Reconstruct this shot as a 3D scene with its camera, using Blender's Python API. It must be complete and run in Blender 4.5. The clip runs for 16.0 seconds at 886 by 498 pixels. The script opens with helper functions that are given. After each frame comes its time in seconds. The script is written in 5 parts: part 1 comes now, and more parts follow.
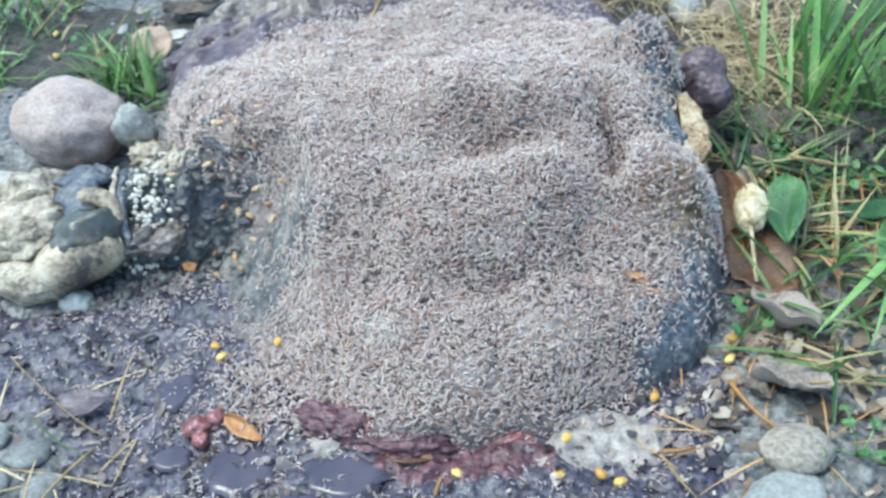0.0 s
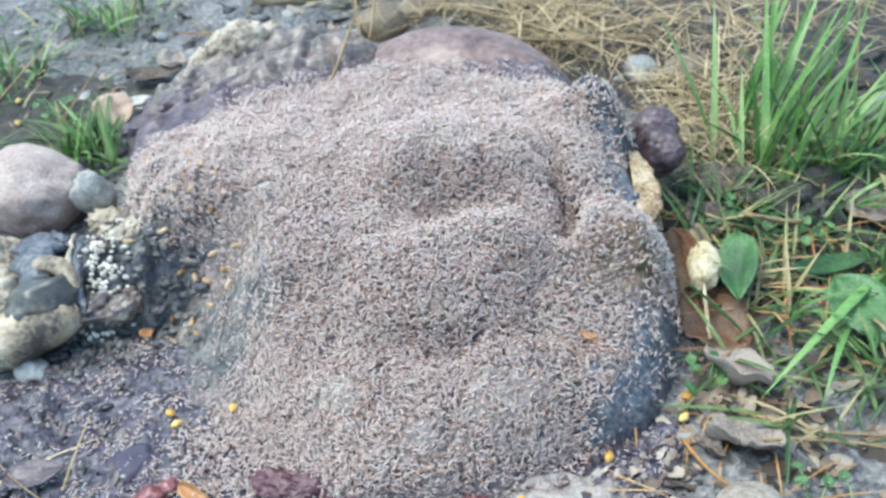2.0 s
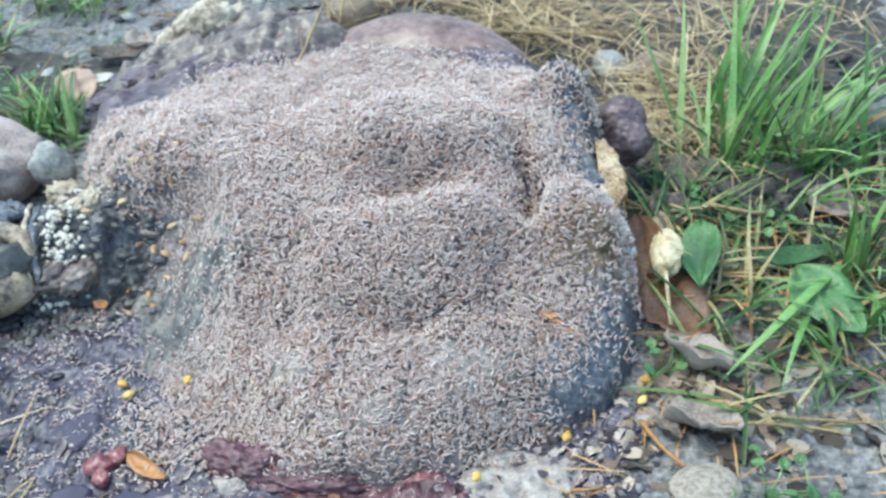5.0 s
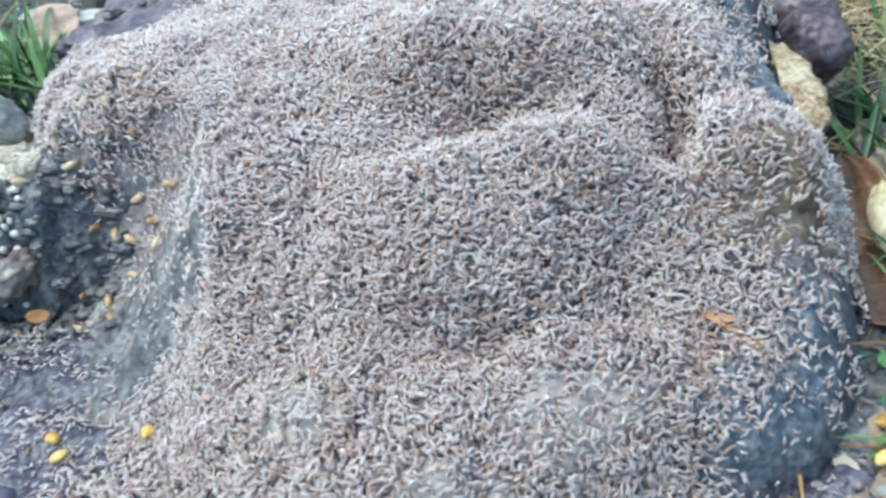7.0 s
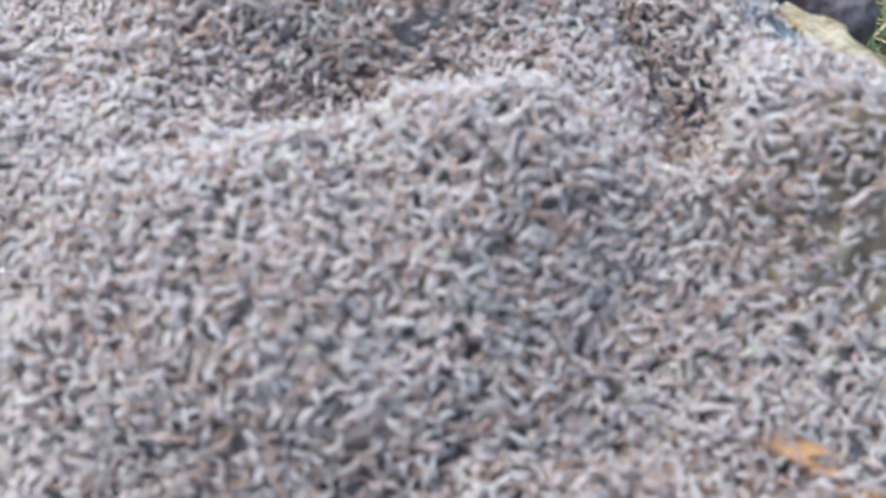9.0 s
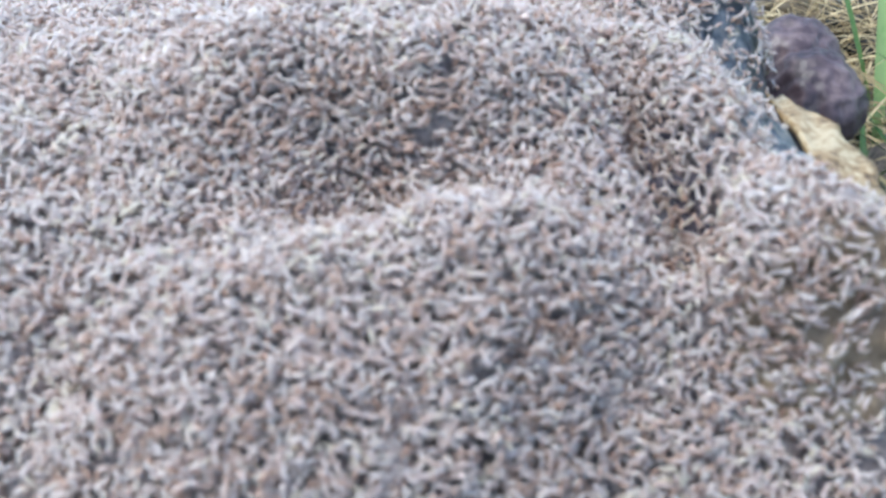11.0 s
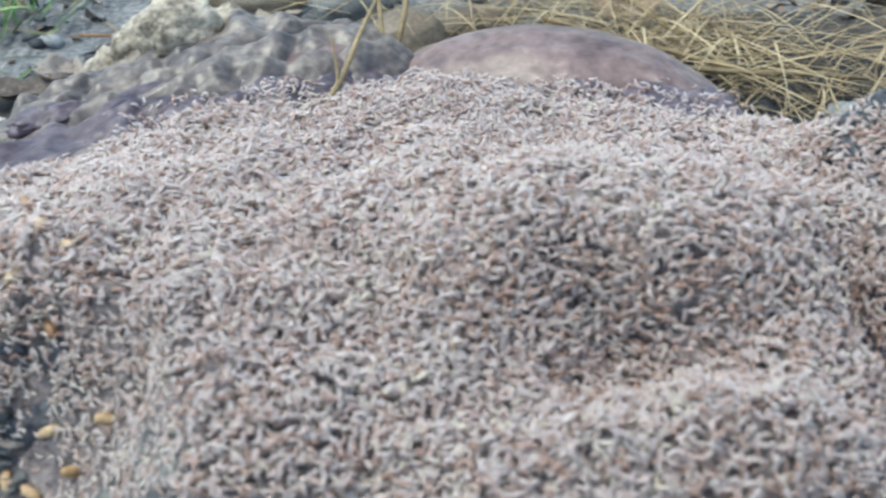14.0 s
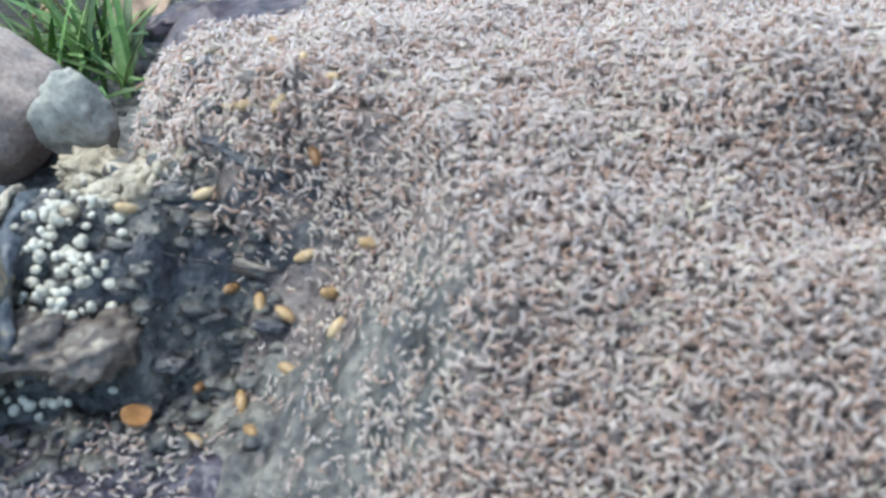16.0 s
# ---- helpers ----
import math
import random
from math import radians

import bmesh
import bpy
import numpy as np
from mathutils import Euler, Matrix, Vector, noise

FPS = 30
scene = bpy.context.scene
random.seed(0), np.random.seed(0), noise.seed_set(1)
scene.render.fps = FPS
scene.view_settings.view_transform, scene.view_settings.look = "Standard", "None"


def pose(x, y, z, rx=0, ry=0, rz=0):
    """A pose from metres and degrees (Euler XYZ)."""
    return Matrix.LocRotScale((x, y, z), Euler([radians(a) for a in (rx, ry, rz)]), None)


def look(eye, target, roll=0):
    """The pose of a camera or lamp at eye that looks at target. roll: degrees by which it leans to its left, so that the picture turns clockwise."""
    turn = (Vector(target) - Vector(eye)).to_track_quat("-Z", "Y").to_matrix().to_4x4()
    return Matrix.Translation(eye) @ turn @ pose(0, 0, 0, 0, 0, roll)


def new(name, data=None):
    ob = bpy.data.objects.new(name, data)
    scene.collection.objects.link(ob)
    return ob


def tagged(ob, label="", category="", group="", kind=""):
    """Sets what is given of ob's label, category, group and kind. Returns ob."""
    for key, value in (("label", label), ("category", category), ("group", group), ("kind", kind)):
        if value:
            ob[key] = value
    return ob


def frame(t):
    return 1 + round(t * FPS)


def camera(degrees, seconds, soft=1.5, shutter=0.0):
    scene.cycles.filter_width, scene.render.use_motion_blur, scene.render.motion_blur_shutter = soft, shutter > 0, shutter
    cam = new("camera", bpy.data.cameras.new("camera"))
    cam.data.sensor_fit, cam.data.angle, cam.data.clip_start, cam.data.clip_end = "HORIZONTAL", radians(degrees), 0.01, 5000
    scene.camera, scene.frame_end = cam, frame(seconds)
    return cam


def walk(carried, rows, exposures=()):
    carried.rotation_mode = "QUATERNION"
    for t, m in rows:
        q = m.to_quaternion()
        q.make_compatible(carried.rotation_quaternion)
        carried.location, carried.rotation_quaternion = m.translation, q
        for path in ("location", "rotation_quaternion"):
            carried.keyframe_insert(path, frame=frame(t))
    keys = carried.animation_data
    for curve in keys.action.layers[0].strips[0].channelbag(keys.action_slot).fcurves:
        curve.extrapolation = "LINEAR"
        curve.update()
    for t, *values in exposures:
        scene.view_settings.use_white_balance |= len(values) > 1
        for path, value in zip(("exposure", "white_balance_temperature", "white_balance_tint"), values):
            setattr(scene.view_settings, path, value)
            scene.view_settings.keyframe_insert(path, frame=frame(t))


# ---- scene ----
cam = camera(44.0, 16.0, soft=2.6, shutter=0.3)
cam.data.dof.use_dof, cam.data.dof.focus_distance, cam.data.dof.aperture_fstop = True, 0.88, 11.5
PATH = [
    (0, (0.057, 0.015, 0.819), (-0.041, 1.507, -0.510), -6.3),
    (0.5, (0.065, 0.022, 0.821), (-0.028, 1.526, -0.494), -4.7),
    (1, (0.081, 0.029, 0.823), (-0.029, 1.539, -0.484), -7.1),
    (1.5, (0.086, 0.017, 0.827), (0.011, 1.564, -0.438), -5.9),
    (2, (0.087, 0.017, 0.827), (0.028, 1.571, -0.431), -6.2),
    (2.5, (0.098, 0.016, 0.823), (0.050, 1.570, -0.434), -5.9),
    (3, (0.082, 0.020, 0.829), (0.131, 1.564, -0.442), -2.5),
    (3.2, (0.093, 0.013, 0.820), (0.100, 1.562, -0.445), -3.4),
    (5.3, (0.085, -0.002, 0.781), (0.092, 1.571, -0.454), -2.9),
    (5.5, (0.084, 0.010, 0.772), (0.095, 1.535, -0.522), -3.6),
    (6, (0.082, 0.095, 0.708), (-0.113, 1.655, -0.528), -10.4),
    (6.3, (0.087, 0.138, 0.650), (-0.038, 1.722, -0.532), -6.2),
    (6.4, (0.100, 0.157, 0.630), (0.084, 1.786, -0.552), -5.2),
    (6.5, (0.100, 0.177, 0.614), (0.017, 1.782, -0.577), -4.3),
    (6.6, (0.100, 0.203, 0.601), (-0.081, 1.769, -0.623), -8.7),
    (7, (0.095, 0.314, 0.523), (-0.096, 1.876, -0.712), -9.2),
    (7.5, (0.089, 0.424, 0.407), (0.064, 2.068, -0.731), -6.6),
    (8, (0.074, 0.506, 0.340), (0.108, 2.130, -0.826), -5.3),
    (8.5, (0.073, 0.551, 0.316), (0.134, 2.196, -0.820), -4.3),
    (8.7, (0.069, 0.564, 0.321), (0.176, 2.183, -0.848), -3.8),
    (10.8, (0.059, 0.565, 0.365), (0.211, 2.187, -0.794), -1.4),
    (11, (0.058, 0.566, 0.369), (0.209, 2.195, -0.780), -1.1),
    (11.5, (0.059, 0.572, 0.386), (0.227, 2.210, -0.750), -0.6),
    (12, (0.059, 0.576, 0.406), (0.224, 2.219, -0.722), -0.7),
    (12.5, (0.045, 0.575, 0.437), (0.156, 2.248, -0.653), -0.9),
    (13, (0.045, 0.574, 0.444), (0.168, 2.249, -0.642), -0.8),
    (13.5, (0.019, 0.573, 0.440), (0.122, 2.245, -0.652), -0.6),
    (14, (-0.024, 0.569, 0.436), (0.018, 2.245, -0.654), -0.8),
    (14.5, (-0.063, 0.562, 0.434), (-0.071, 2.238, -0.657), -0.4),
    (15, (-0.098, 0.548, 0.428), (-0.170, 2.214, -0.675), 0.1),
    (15.5, (-0.108, 0.534, 0.417), (-0.197, 2.182, -0.713), 0.0),
    (16, (-0.112, 0.533, 0.406), (-0.200, 2.141, -0.781), -0.1),
]
walk(cam, [(t, look(eye, target, roll)) for t, eye, target, roll in PATH], exposures=[(0.0, 1.27, 5600, -9), (1.0, 1.3, 5850, -5), (3.0, 1.3, 5850, -5), (6.5, 1.25, 5600, -9), (7.0, 1.25, 5550, -9), (7.5, 1.2, 5900, -6), (8.0, 1.13, 5700, -3), (11.0, 1.15, 5700, -2), (12.0, 1.1, 5600, -8), (12.5, 1.1, 5750, -7), (13.5, 1.04, 6000, -4), (14.0, 0.92, 6000, -5), (14.5, 1.02, 5750, -11), (15.0, 1.03, 6000, -5), (15.5, 1.02, 6000, -5), (16.0, 1.02, 5950, -5)])

# ---- light ----
SUN_UP, SUN_TURN = 68.0, -85.0
world = bpy.data.worlds.new("world")
scene.world = world
world.use_nodes = True
wn = world.node_tree.nodes
sky = wn.new("ShaderNodeTexSky")
sky.sky_type, sky.sun_disc = "NISHITA", False
sky.sun_elevation, sky.sun_rotation = radians(SUN_UP), radians(SUN_TURN)
sky.air_density, sky.dust_density = 1.0, 3.0
wn["Background"].inputs["Strength"].default_value = 0.17
world.node_tree.links.new(sky.outputs[0], wn["Background"].inputs["Color"])
sun = new("sun", bpy.data.lights.new("sun", "SUN"))
sun.data.energy, sun.data.angle, sun.data.color = 0.75, radians(25), (1.0, 0.96, 0.9)
sun.matrix_world = look((0, 0, 5), (2.0, -0.17, 0))


# ---- materials ----
def material(name, stops, scale=40.0, rough=0.6, bump=0.3, fine=300.0, metal=0.0, spec=0.5, per="", vary=0.0, coat=0.0, fine_bump=0.5, grain=0.45, depth=0.01, glow_in=0.0):
    """A material whose colour runs over stops by noise at two scales, and by piece where per is 'island' or 'object'."""
    m = bpy.data.materials.new(name)
    m.use_nodes = True
    n, links = m.node_tree.nodes, m.node_tree.links
    b = n["Principled BSDF"]
    co = n.new("ShaderNodeTexCoord")
    big, small = n.new("ShaderNodeTexNoise"), n.new("ShaderNodeTexNoise")
    for tex, sc in ((big, scale), (small, fine)):
        tex.inputs["Scale"].default_value = sc
        tex.inputs["Detail"].default_value = 5.0
        links.new(co.outputs["Object"], tex.inputs["Vector"])
    mix = n.new("ShaderNodeMath")
    mix.operation = "MULTIPLY_ADD"
    mix.inputs[1].default_value, mix.inputs[2].default_value = grain, 0.0
    links.new(small.outputs["Fac"], mix.inputs[0])
    add = n.new("ShaderNodeMath")
    add.operation = "MULTIPLY_ADD"
    add.inputs[1].default_value = 1.0 - grain
    links.new(big.outputs["Fac"], add.inputs[0])
    links.new(mix.outputs[0], add.inputs[2])
    fac = add.outputs[0]
    if per:
        if per == "island":
            src = n.new("ShaderNodeNewGeometry").outputs["Random Per Island"]
        else:
            src = n.new("ShaderNodeObjectInfo").outputs["Random"]
        shift = n.new("ShaderNodeMath")
        shift.operation = "MULTIPLY_ADD"
        shift.inputs[1].default_value = vary
        links.new(src, shift.inputs[0])
        low = n.new("ShaderNodeMath")
        low.operation = "SUBTRACT"
        low.inputs[1].default_value = vary / 2
        links.new(fac, low.inputs[0])
        links.new(low.outputs[0], shift.inputs[2])
        fac = shift.outputs[0]
    ramp = n.new("ShaderNodeValToRGB")
    el = ramp.color_ramp.elements
    while len(el) < len(stops):
        el.new(0.5)
    for e, (at, c) in zip(el, stops):
        e.position, e.color = at, (*c, 1)
    links.new(fac, ramp.inputs[0])
    links.new(ramp.outputs[0], b.inputs["Base Color"])
    b.inputs["Roughness"].default_value = rough
    b.inputs["Metallic"].default_value = metal
    b.inputs["Subsurface Weight"].default_value, b.inputs["Subsurface Scale"].default_value = glow_in, 0.006
    b.inputs["Subsurface Radius"].default_value = (1.0, 0.92, 0.88)
    b.inputs["Specular IOR Level"].default_value = spec
    b.inputs["Coat Weight"].default_value = coat
    b.inputs["Coat Roughness"].default_value = 0.15
    if bump:
        one, two = n.new("ShaderNodeBump"), n.new("ShaderNodeBump")
        one.inputs["Strength"].default_value, one.inputs["Distance"].default_value = bump, depth
        two.inputs["Strength"].default_value, two.inputs["Distance"].default_value = fine_bump, depth * 0.25
        links.new(big.outputs["Fac"], one.inputs["Height"])
        links.new(small.outputs["Fac"], two.inputs["Height"])
        links.new(one.outputs[0], two.inputs["Normal"])
        links.new(two.outputs[0], b.inputs["Normal"])
    return m


MUD = material("wet_mud", [(0.36, (0.045, 0.045, 0.044)), (0.5, (0.145, 0.14, 0.134)), (0.64, (0.3, 0.288, 0.27))], 14, 0.6, 1.0, 130, depth=0.025, grain=0.6, fine_bump=1.0)
SLIME_AND_SHADE = material("dark_slime_and_gap_shade", [(0.38, (0.016, 0.015, 0.022)), (0.5, (0.052, 0.046, 0.064)), (0.62, (0.13, 0.112, 0.135))], 30, 0.26, 0.8, 150, depth=0.01, fine_bump=1.0, grain=0.6)
PUDDLE = material("dark_liquid", [(0.35, (0.04, 0.034, 0.05)), (0.65, (0.075, 0.062, 0.085))], 20, 0.14, 0.2, 60, spec=0.5, depth=0.002)
FLESH = material("rotting_flesh", [(0.36, (0.075, 0.06, 0.06)), (0.5, (0.185, 0.148, 0.138)), (0.64, (0.31, 0.255, 0.23))], 45, 0.45, 1.0, 240, depth=0.012, fine_bump=1.0)
SKIN = material("blue_grey_skin", [(0.34, (0.016, 0.016, 0.022)), (0.5, (0.05, 0.05, 0.062)), (0.66, (0.17, 0.155, 0.145))], 26, 0.36, 0.8, 160, depth=0.012, grain=0.6, fine_bump=0.8)
HIDE = material("brown_hide", [(0.36, (0.075, 0.046, 0.04)), (0.48, (0.165, 0.108, 0.092)), (0.58, (0.235, 0.16, 0.14)), (0.68, (0.33, 0.24, 0.2))], 14, 0.38, 0.7, 90, coat=0.05, grain=0.55, depth=0.01)
TISSUE = material("grey_tissue", [(0.36, (0.05, 0.04, 0.036)), (0.5, (0.145, 0.115, 0.098)), (0.64, (0.3, 0.25, 0.2))], 24, 0.4, 0.7, 140, coat=0.1, depth=0.008)
FAT = material("pale_fat", [(0.37, (0.12, 0.095, 0.065)), (0.5, (0.36, 0.3, 0.22)), (0.63, (0.56, 0.49, 0.38))], 38, 0.55, 0.8, 190, depth=0.01, fine_bump=1.0)
BONE = material("yellow_bone", [(0.4, (0.1, 0.06, 0.03)), (0.49, (0.32, 0.21, 0.1)), (0.6, (0.52, 0.42, 0.27))], 45, 0.5, 0.5, 260, depth=0.004)
HOOF = material("dark_hoof", [(0.3, (0.02, 0.022, 0.022)), (0.52, (0.06, 0.06, 0.052)), (0.7, (0.2, 0.16, 0.1))], 30, 0.35, 0.3, 150, coat=0.3, depth=0.003)
TOE = material("tan_toe", [(0.38, (0.07, 0.06, 0.05)), (0.47, (0.27, 0.21, 0.14)), (0.56, (0.43, 0.35, 0.24)), (0.66, (0.55, 0.48, 0.37))], 24, 0.5, 0.6, 200, depth=0.006, fine_bump=0.5, grain=0.3)
MEMBRANE = material("blue_membrane", [(0.38, (0.03, 0.033, 0.043)), (0.5, (0.085, 0.093, 0.11)), (0.58, (0.16, 0.162, 0.17)), (0.66, (0.27, 0.22, 0.16))], 22, 0.38, 1.0, 150, depth=0.01, fine_bump=0.9, grain=0.6)
PLUM = material("plum_skin", [(0.36, (0.034, 0.023, 0.03)), (0.5, (0.082, 0.058, 0.07)), (0.64, (0.165, 0.128, 0.138))], 14, 0.42, 0.8, 120, depth=0.01, fine_bump=0.7, grain=0.6)
CREASE = material("creased_brown_skin", [(0.36, (0.06, 0.038, 0.022)), (0.5, (0.21, 0.145, 0.088)), (0.64, (0.36, 0.27, 0.175))], 30, 0.5, 0.8, 150, depth=0.008, fine_bump=0.8)
WINE = material("wine_red_slime", [(0.36, (0.035, 0.012, 0.016)), (0.5, (0.1, 0.042, 0.05)), (0.64, (0.2, 0.11, 0.115))], 40, 0.35, 0.9, 180, depth=0.01, fine_bump=0.9, grain=0.6)
HAIR = material("wet_hair", [(0.35, (0.01, 0.011, 0.015)), (0.5, (0.03, 0.033, 0.042)), (0.66, (0.1, 0.1, 0.105))], 60, 0.32, 1.0, 200, per="island", vary=0.2, depth=0.01, fine_bump=1.0)
MATTED = material("matted_skin", [(0.36, (0.03, 0.03, 0.033)), (0.48, (0.085, 0.082, 0.08)), (0.64, (0.24, 0.22, 0.19))], 30, 0.5, 1.0, 150, depth=0.012, fine_bump=1.0)
PURPLE = material("purple_meat", [(0.38, (0.028, 0.016, 0.02)), (0.5, (0.085, 0.054, 0.06)), (0.62, (0.19, 0.135, 0.135))], 34, 0.42, 0.5, 180, depth=0.006, fine_bump=0.4, grain=0.4)
RED = material("red_meat", [(0.3, (0.07, 0.015, 0.018)), (0.5, (0.2, 0.06, 0.06)), (0.7, (0.36, 0.16, 0.15))], 60, 0.3, 0.5, 240, coat=0.4, depth=0.004)
FOAM = material("pale_scum", [(0.32, (0.13, 0.105, 0.095)), (0.48, (0.28, 0.24, 0.21)), (0.66, (0.42, 0.38, 0.33))], 70, 0.6, 0.5, 300, depth=0.004)
MAGGOT = material("maggot_skin", [(0.2, (0.33, 0.21, 0.16)), (0.36, (0.46, 0.33, 0.285)), (0.48, (0.48, 0.375, 0.345)), (0.6, (0.51, 0.4, 0.345)), (0.72, (0.49, 0.4, 0.375)), (0.88, (0.56, 0.455, 0.34))], 25, 0.75, 0.15, 500, spec=0.25, glow_in=0.8, per="island", vary=0.7, depth=0.001)
EGG = material("white_eggs", [(0.3, (0.42, 0.37, 0.29)), (0.7, (0.72, 0.68, 0.58))], 80, 0.45, 0.1, 300, per="island", vary=0.2)
GRANITE = material("pink_granite", [(0.36, (0.27, 0.2, 0.17)), (0.5, (0.38, 0.3, 0.262)), (0.64, (0.48, 0.4, 0.355))], 30, 0.8, 0.3, 260, depth=0.005, fine_bump=0.8, grain=0.6)
GREYSTONE = material("grey_stone", [(0.3, (0.1, 0.1, 0.095)), (0.5, (0.22, 0.22, 0.205)), (0.7, (0.36, 0.36, 0.33))], 22, 0.75, 0.4, 220, per="object", vary=0.25, depth=0.004)
BROWNSTONE = material("brown_stone", [(0.3, (0.08, 0.06, 0.04)), (0.5, (0.2, 0.15, 0.095)), (0.7, (0.3, 0.25, 0.18))], 22, 0.5, 0.4, 220, per="object", vary=0.25, depth=0.004)
GRASS = material("green_grass", [(0.25, (0.07, 0.15, 0.03)), (0.5, (0.15, 0.28, 0.07)), (0.75, (0.3, 0.4, 0.15))], 15, 0.45, 0.2, 250, per="object", vary=0.5, depth=0.001)
TURF = material("short_grass", [(0.25, (0.025, 0.06, 0.012)), (0.5, (0.065, 0.13, 0.028)), (0.7, (0.15, 0.2, 0.06)), (0.82, (0.34, 0.27, 0.13))], 15, 0.5, 0.2, 250, per="island", vary=0.7, depth=0.001)
STRAW = material("dry_straw", [(0.25, (0.15, 0.1, 0.045)), (0.5, (0.34, 0.25, 0.12)), (0.75, (0.54, 0.43, 0.25))], 15, 0.6, 0.2, 250, per="island", vary=0.6, depth=0.001)
NEEDLE = material("orange_needles", [(0.25, (0.16, 0.075, 0.025)), (0.5, (0.36, 0.19, 0.06)), (0.75, (0.5, 0.32, 0.13))], 15, 0.6, 0.2, 250, per="island", vary=0.5, depth=0.001)
LEAF = material("green_leaf", [(0.36, (0.028, 0.072, 0.02)), (0.5, (0.06, 0.14, 0.04)), (0.64, (0.12, 0.22, 0.075))], 25, 0.5, 0.3, 300, per="object", vary=0.2, depth=0.001)
DEADLEAF = material("dead_leaf", [(0.36, (0.08, 0.062, 0.048)), (0.5, (0.19, 0.15, 0.12)), (0.64, (0.32, 0.265, 0.22))], 45, 0.75, 0.8, 250, per="object", vary=0.3, depth=0.002)
PINKLEAF = material("pale_brown_leaf", [(0.3, (0.27, 0.17, 0.12)), (0.5, (0.42, 0.29, 0.21)), (0.7, (0.54, 0.4, 0.31))], 30, 0.65, 0.4, 250, depth=0.002)
RUSTLEAF = material("rust_leaf", [(0.3, (0.07, 0.035, 0.018)), (0.5, (0.17, 0.085, 0.04)), (0.7, (0.3, 0.17, 0.09))], 30, 0.5, 0.5, 250, per="object", vary=0.2, depth=0.002)
ORANGELEAF = material("orange_leaf", [(0.3, (0.22, 0.1, 0.035)), (0.5, (0.42, 0.21, 0.08)), (0.7, (0.55, 0.33, 0.15))], 40, 0.5, 0.4, 250, per="object", vary=0.2, depth=0.002)
HUSK = material("dry_husk", [(0.34, (0.28, 0.19, 0.08)), (0.48, (0.52, 0.43, 0.25)), (0.64, (0.7, 0.63, 0.46))], 40, 0.6, 0.4, 220, depth=0.003)
CORN = material("corn", [(0.3, (0.4, 0.2, 0.03)), (0.5, (0.6, 0.37, 0.07)), (0.7, (0.72, 0.55, 0.22))], 60, 0.35, 0.1, 300, per="object", vary=0.3, depth=0.001)
PUPA = material("amber_pupa", [(0.3, (0.2, 0.1, 0.04)), (0.5, (0.4, 0.25, 0.11)), (0.7, (0.56, 0.42, 0.25))], 60, 0.4, 0.2, 300, per="object", vary=0.4, depth=0.001)
SHELL = material("white_shell", [(0.3, (0.5, 0.48, 0.42)), (0.7, (0.8, 0.78, 0.73))], 60, 0.5, 0.3, 300, depth=0.002)
SOIL = material("black_soil", [(0.3, (0.018, 0.016, 0.014)), (0.5, (0.045, 0.04, 0.034)), (0.7, (0.1, 0.09, 0.078))], 60, 0.8, 0.8, 240, depth=0.01)
PALESTONE = material("pale_stone", [(0.36, (0.25, 0.235, 0.2)), (0.5, (0.38, 0.365, 0.32)), (0.64, (0.5, 0.48, 0.43))], 25, 0.8, 0.5, 220, depth=0.004, fine_bump=0.8, grain=0.6)
TANSTONE = material("tan_stone", [(0.36, (0.16, 0.13, 0.1)), (0.5, (0.28, 0.24, 0.19)), (0.64, (0.38, 0.34, 0.28))], 24, 0.7, 0.5, 220, depth=0.004, fine_bump=0.8, grain=0.6)
LITTER = material("leaf_litter", [(0.2, (0.05, 0.035, 0.025)), (0.45, (0.15, 0.11, 0.08)), (0.65, (0.27, 0.19, 0.12)), (0.85, (0.36, 0.3, 0.23))], 25, 0.7, 0.4, 250, per="island", vary=0.9, depth=0.002)
SCRAP = material("slimy_scraps", [(0.2, (0.025, 0.019, 0.023)), (0.5, (0.09, 0.07, 0.075)), (0.76, (0.2, 0.16, 0.15)), (0.93, (0.4, 0.33, 0.26))], 40, 0.4, 0.4, 250, per="island", vary=0.8, depth=0.002)
PEBBLE = material("pebbles", [(0.25, (0.04, 0.04, 0.042)), (0.5, (0.13, 0.125, 0.12)), (0.75, (0.33, 0.32, 0.3))], 20, 0.6, 0.3, 220, per="island", vary=0.6, depth=0.002)


# ---- building ----
def thing(name, at, label, category, group=""):
    ob = new(name)
    ob.empty_display_size = 0.02
    ob.location = at
    return tagged(ob, label, category, group)


def part(name, bm, mat, parent=None, label="", smooth=True):
    """Links a bmesh, given in world metres, as one mesh object under a thing or a part."""
    me = bpy.data.meshes.new(name)
    bm.to_mesh(me)
    bm.free()
    if smooth:
        me.shade_smooth()
    return placed(name, me, mat, parent, label)


def world_place(ob):
    p = Vector(ob.location)
    while ob.parent:
        ob = ob.parent
        p += Vector(ob.location)
    return p


def placed(name, me, mat, parent=None, label=""):
    me.materials.append(mat)
    ob = new(name, me)
    if parent:
        ob.parent = parent
        ob.location = -world_place(parent)
    if label:
        ob["label"] = label
    return ob


def lone(name, bm, mat, label, category, group="", kind="", smooth=True):
    return tagged(part(name, bm, mat, None, "", smooth), label, category, group, kind)


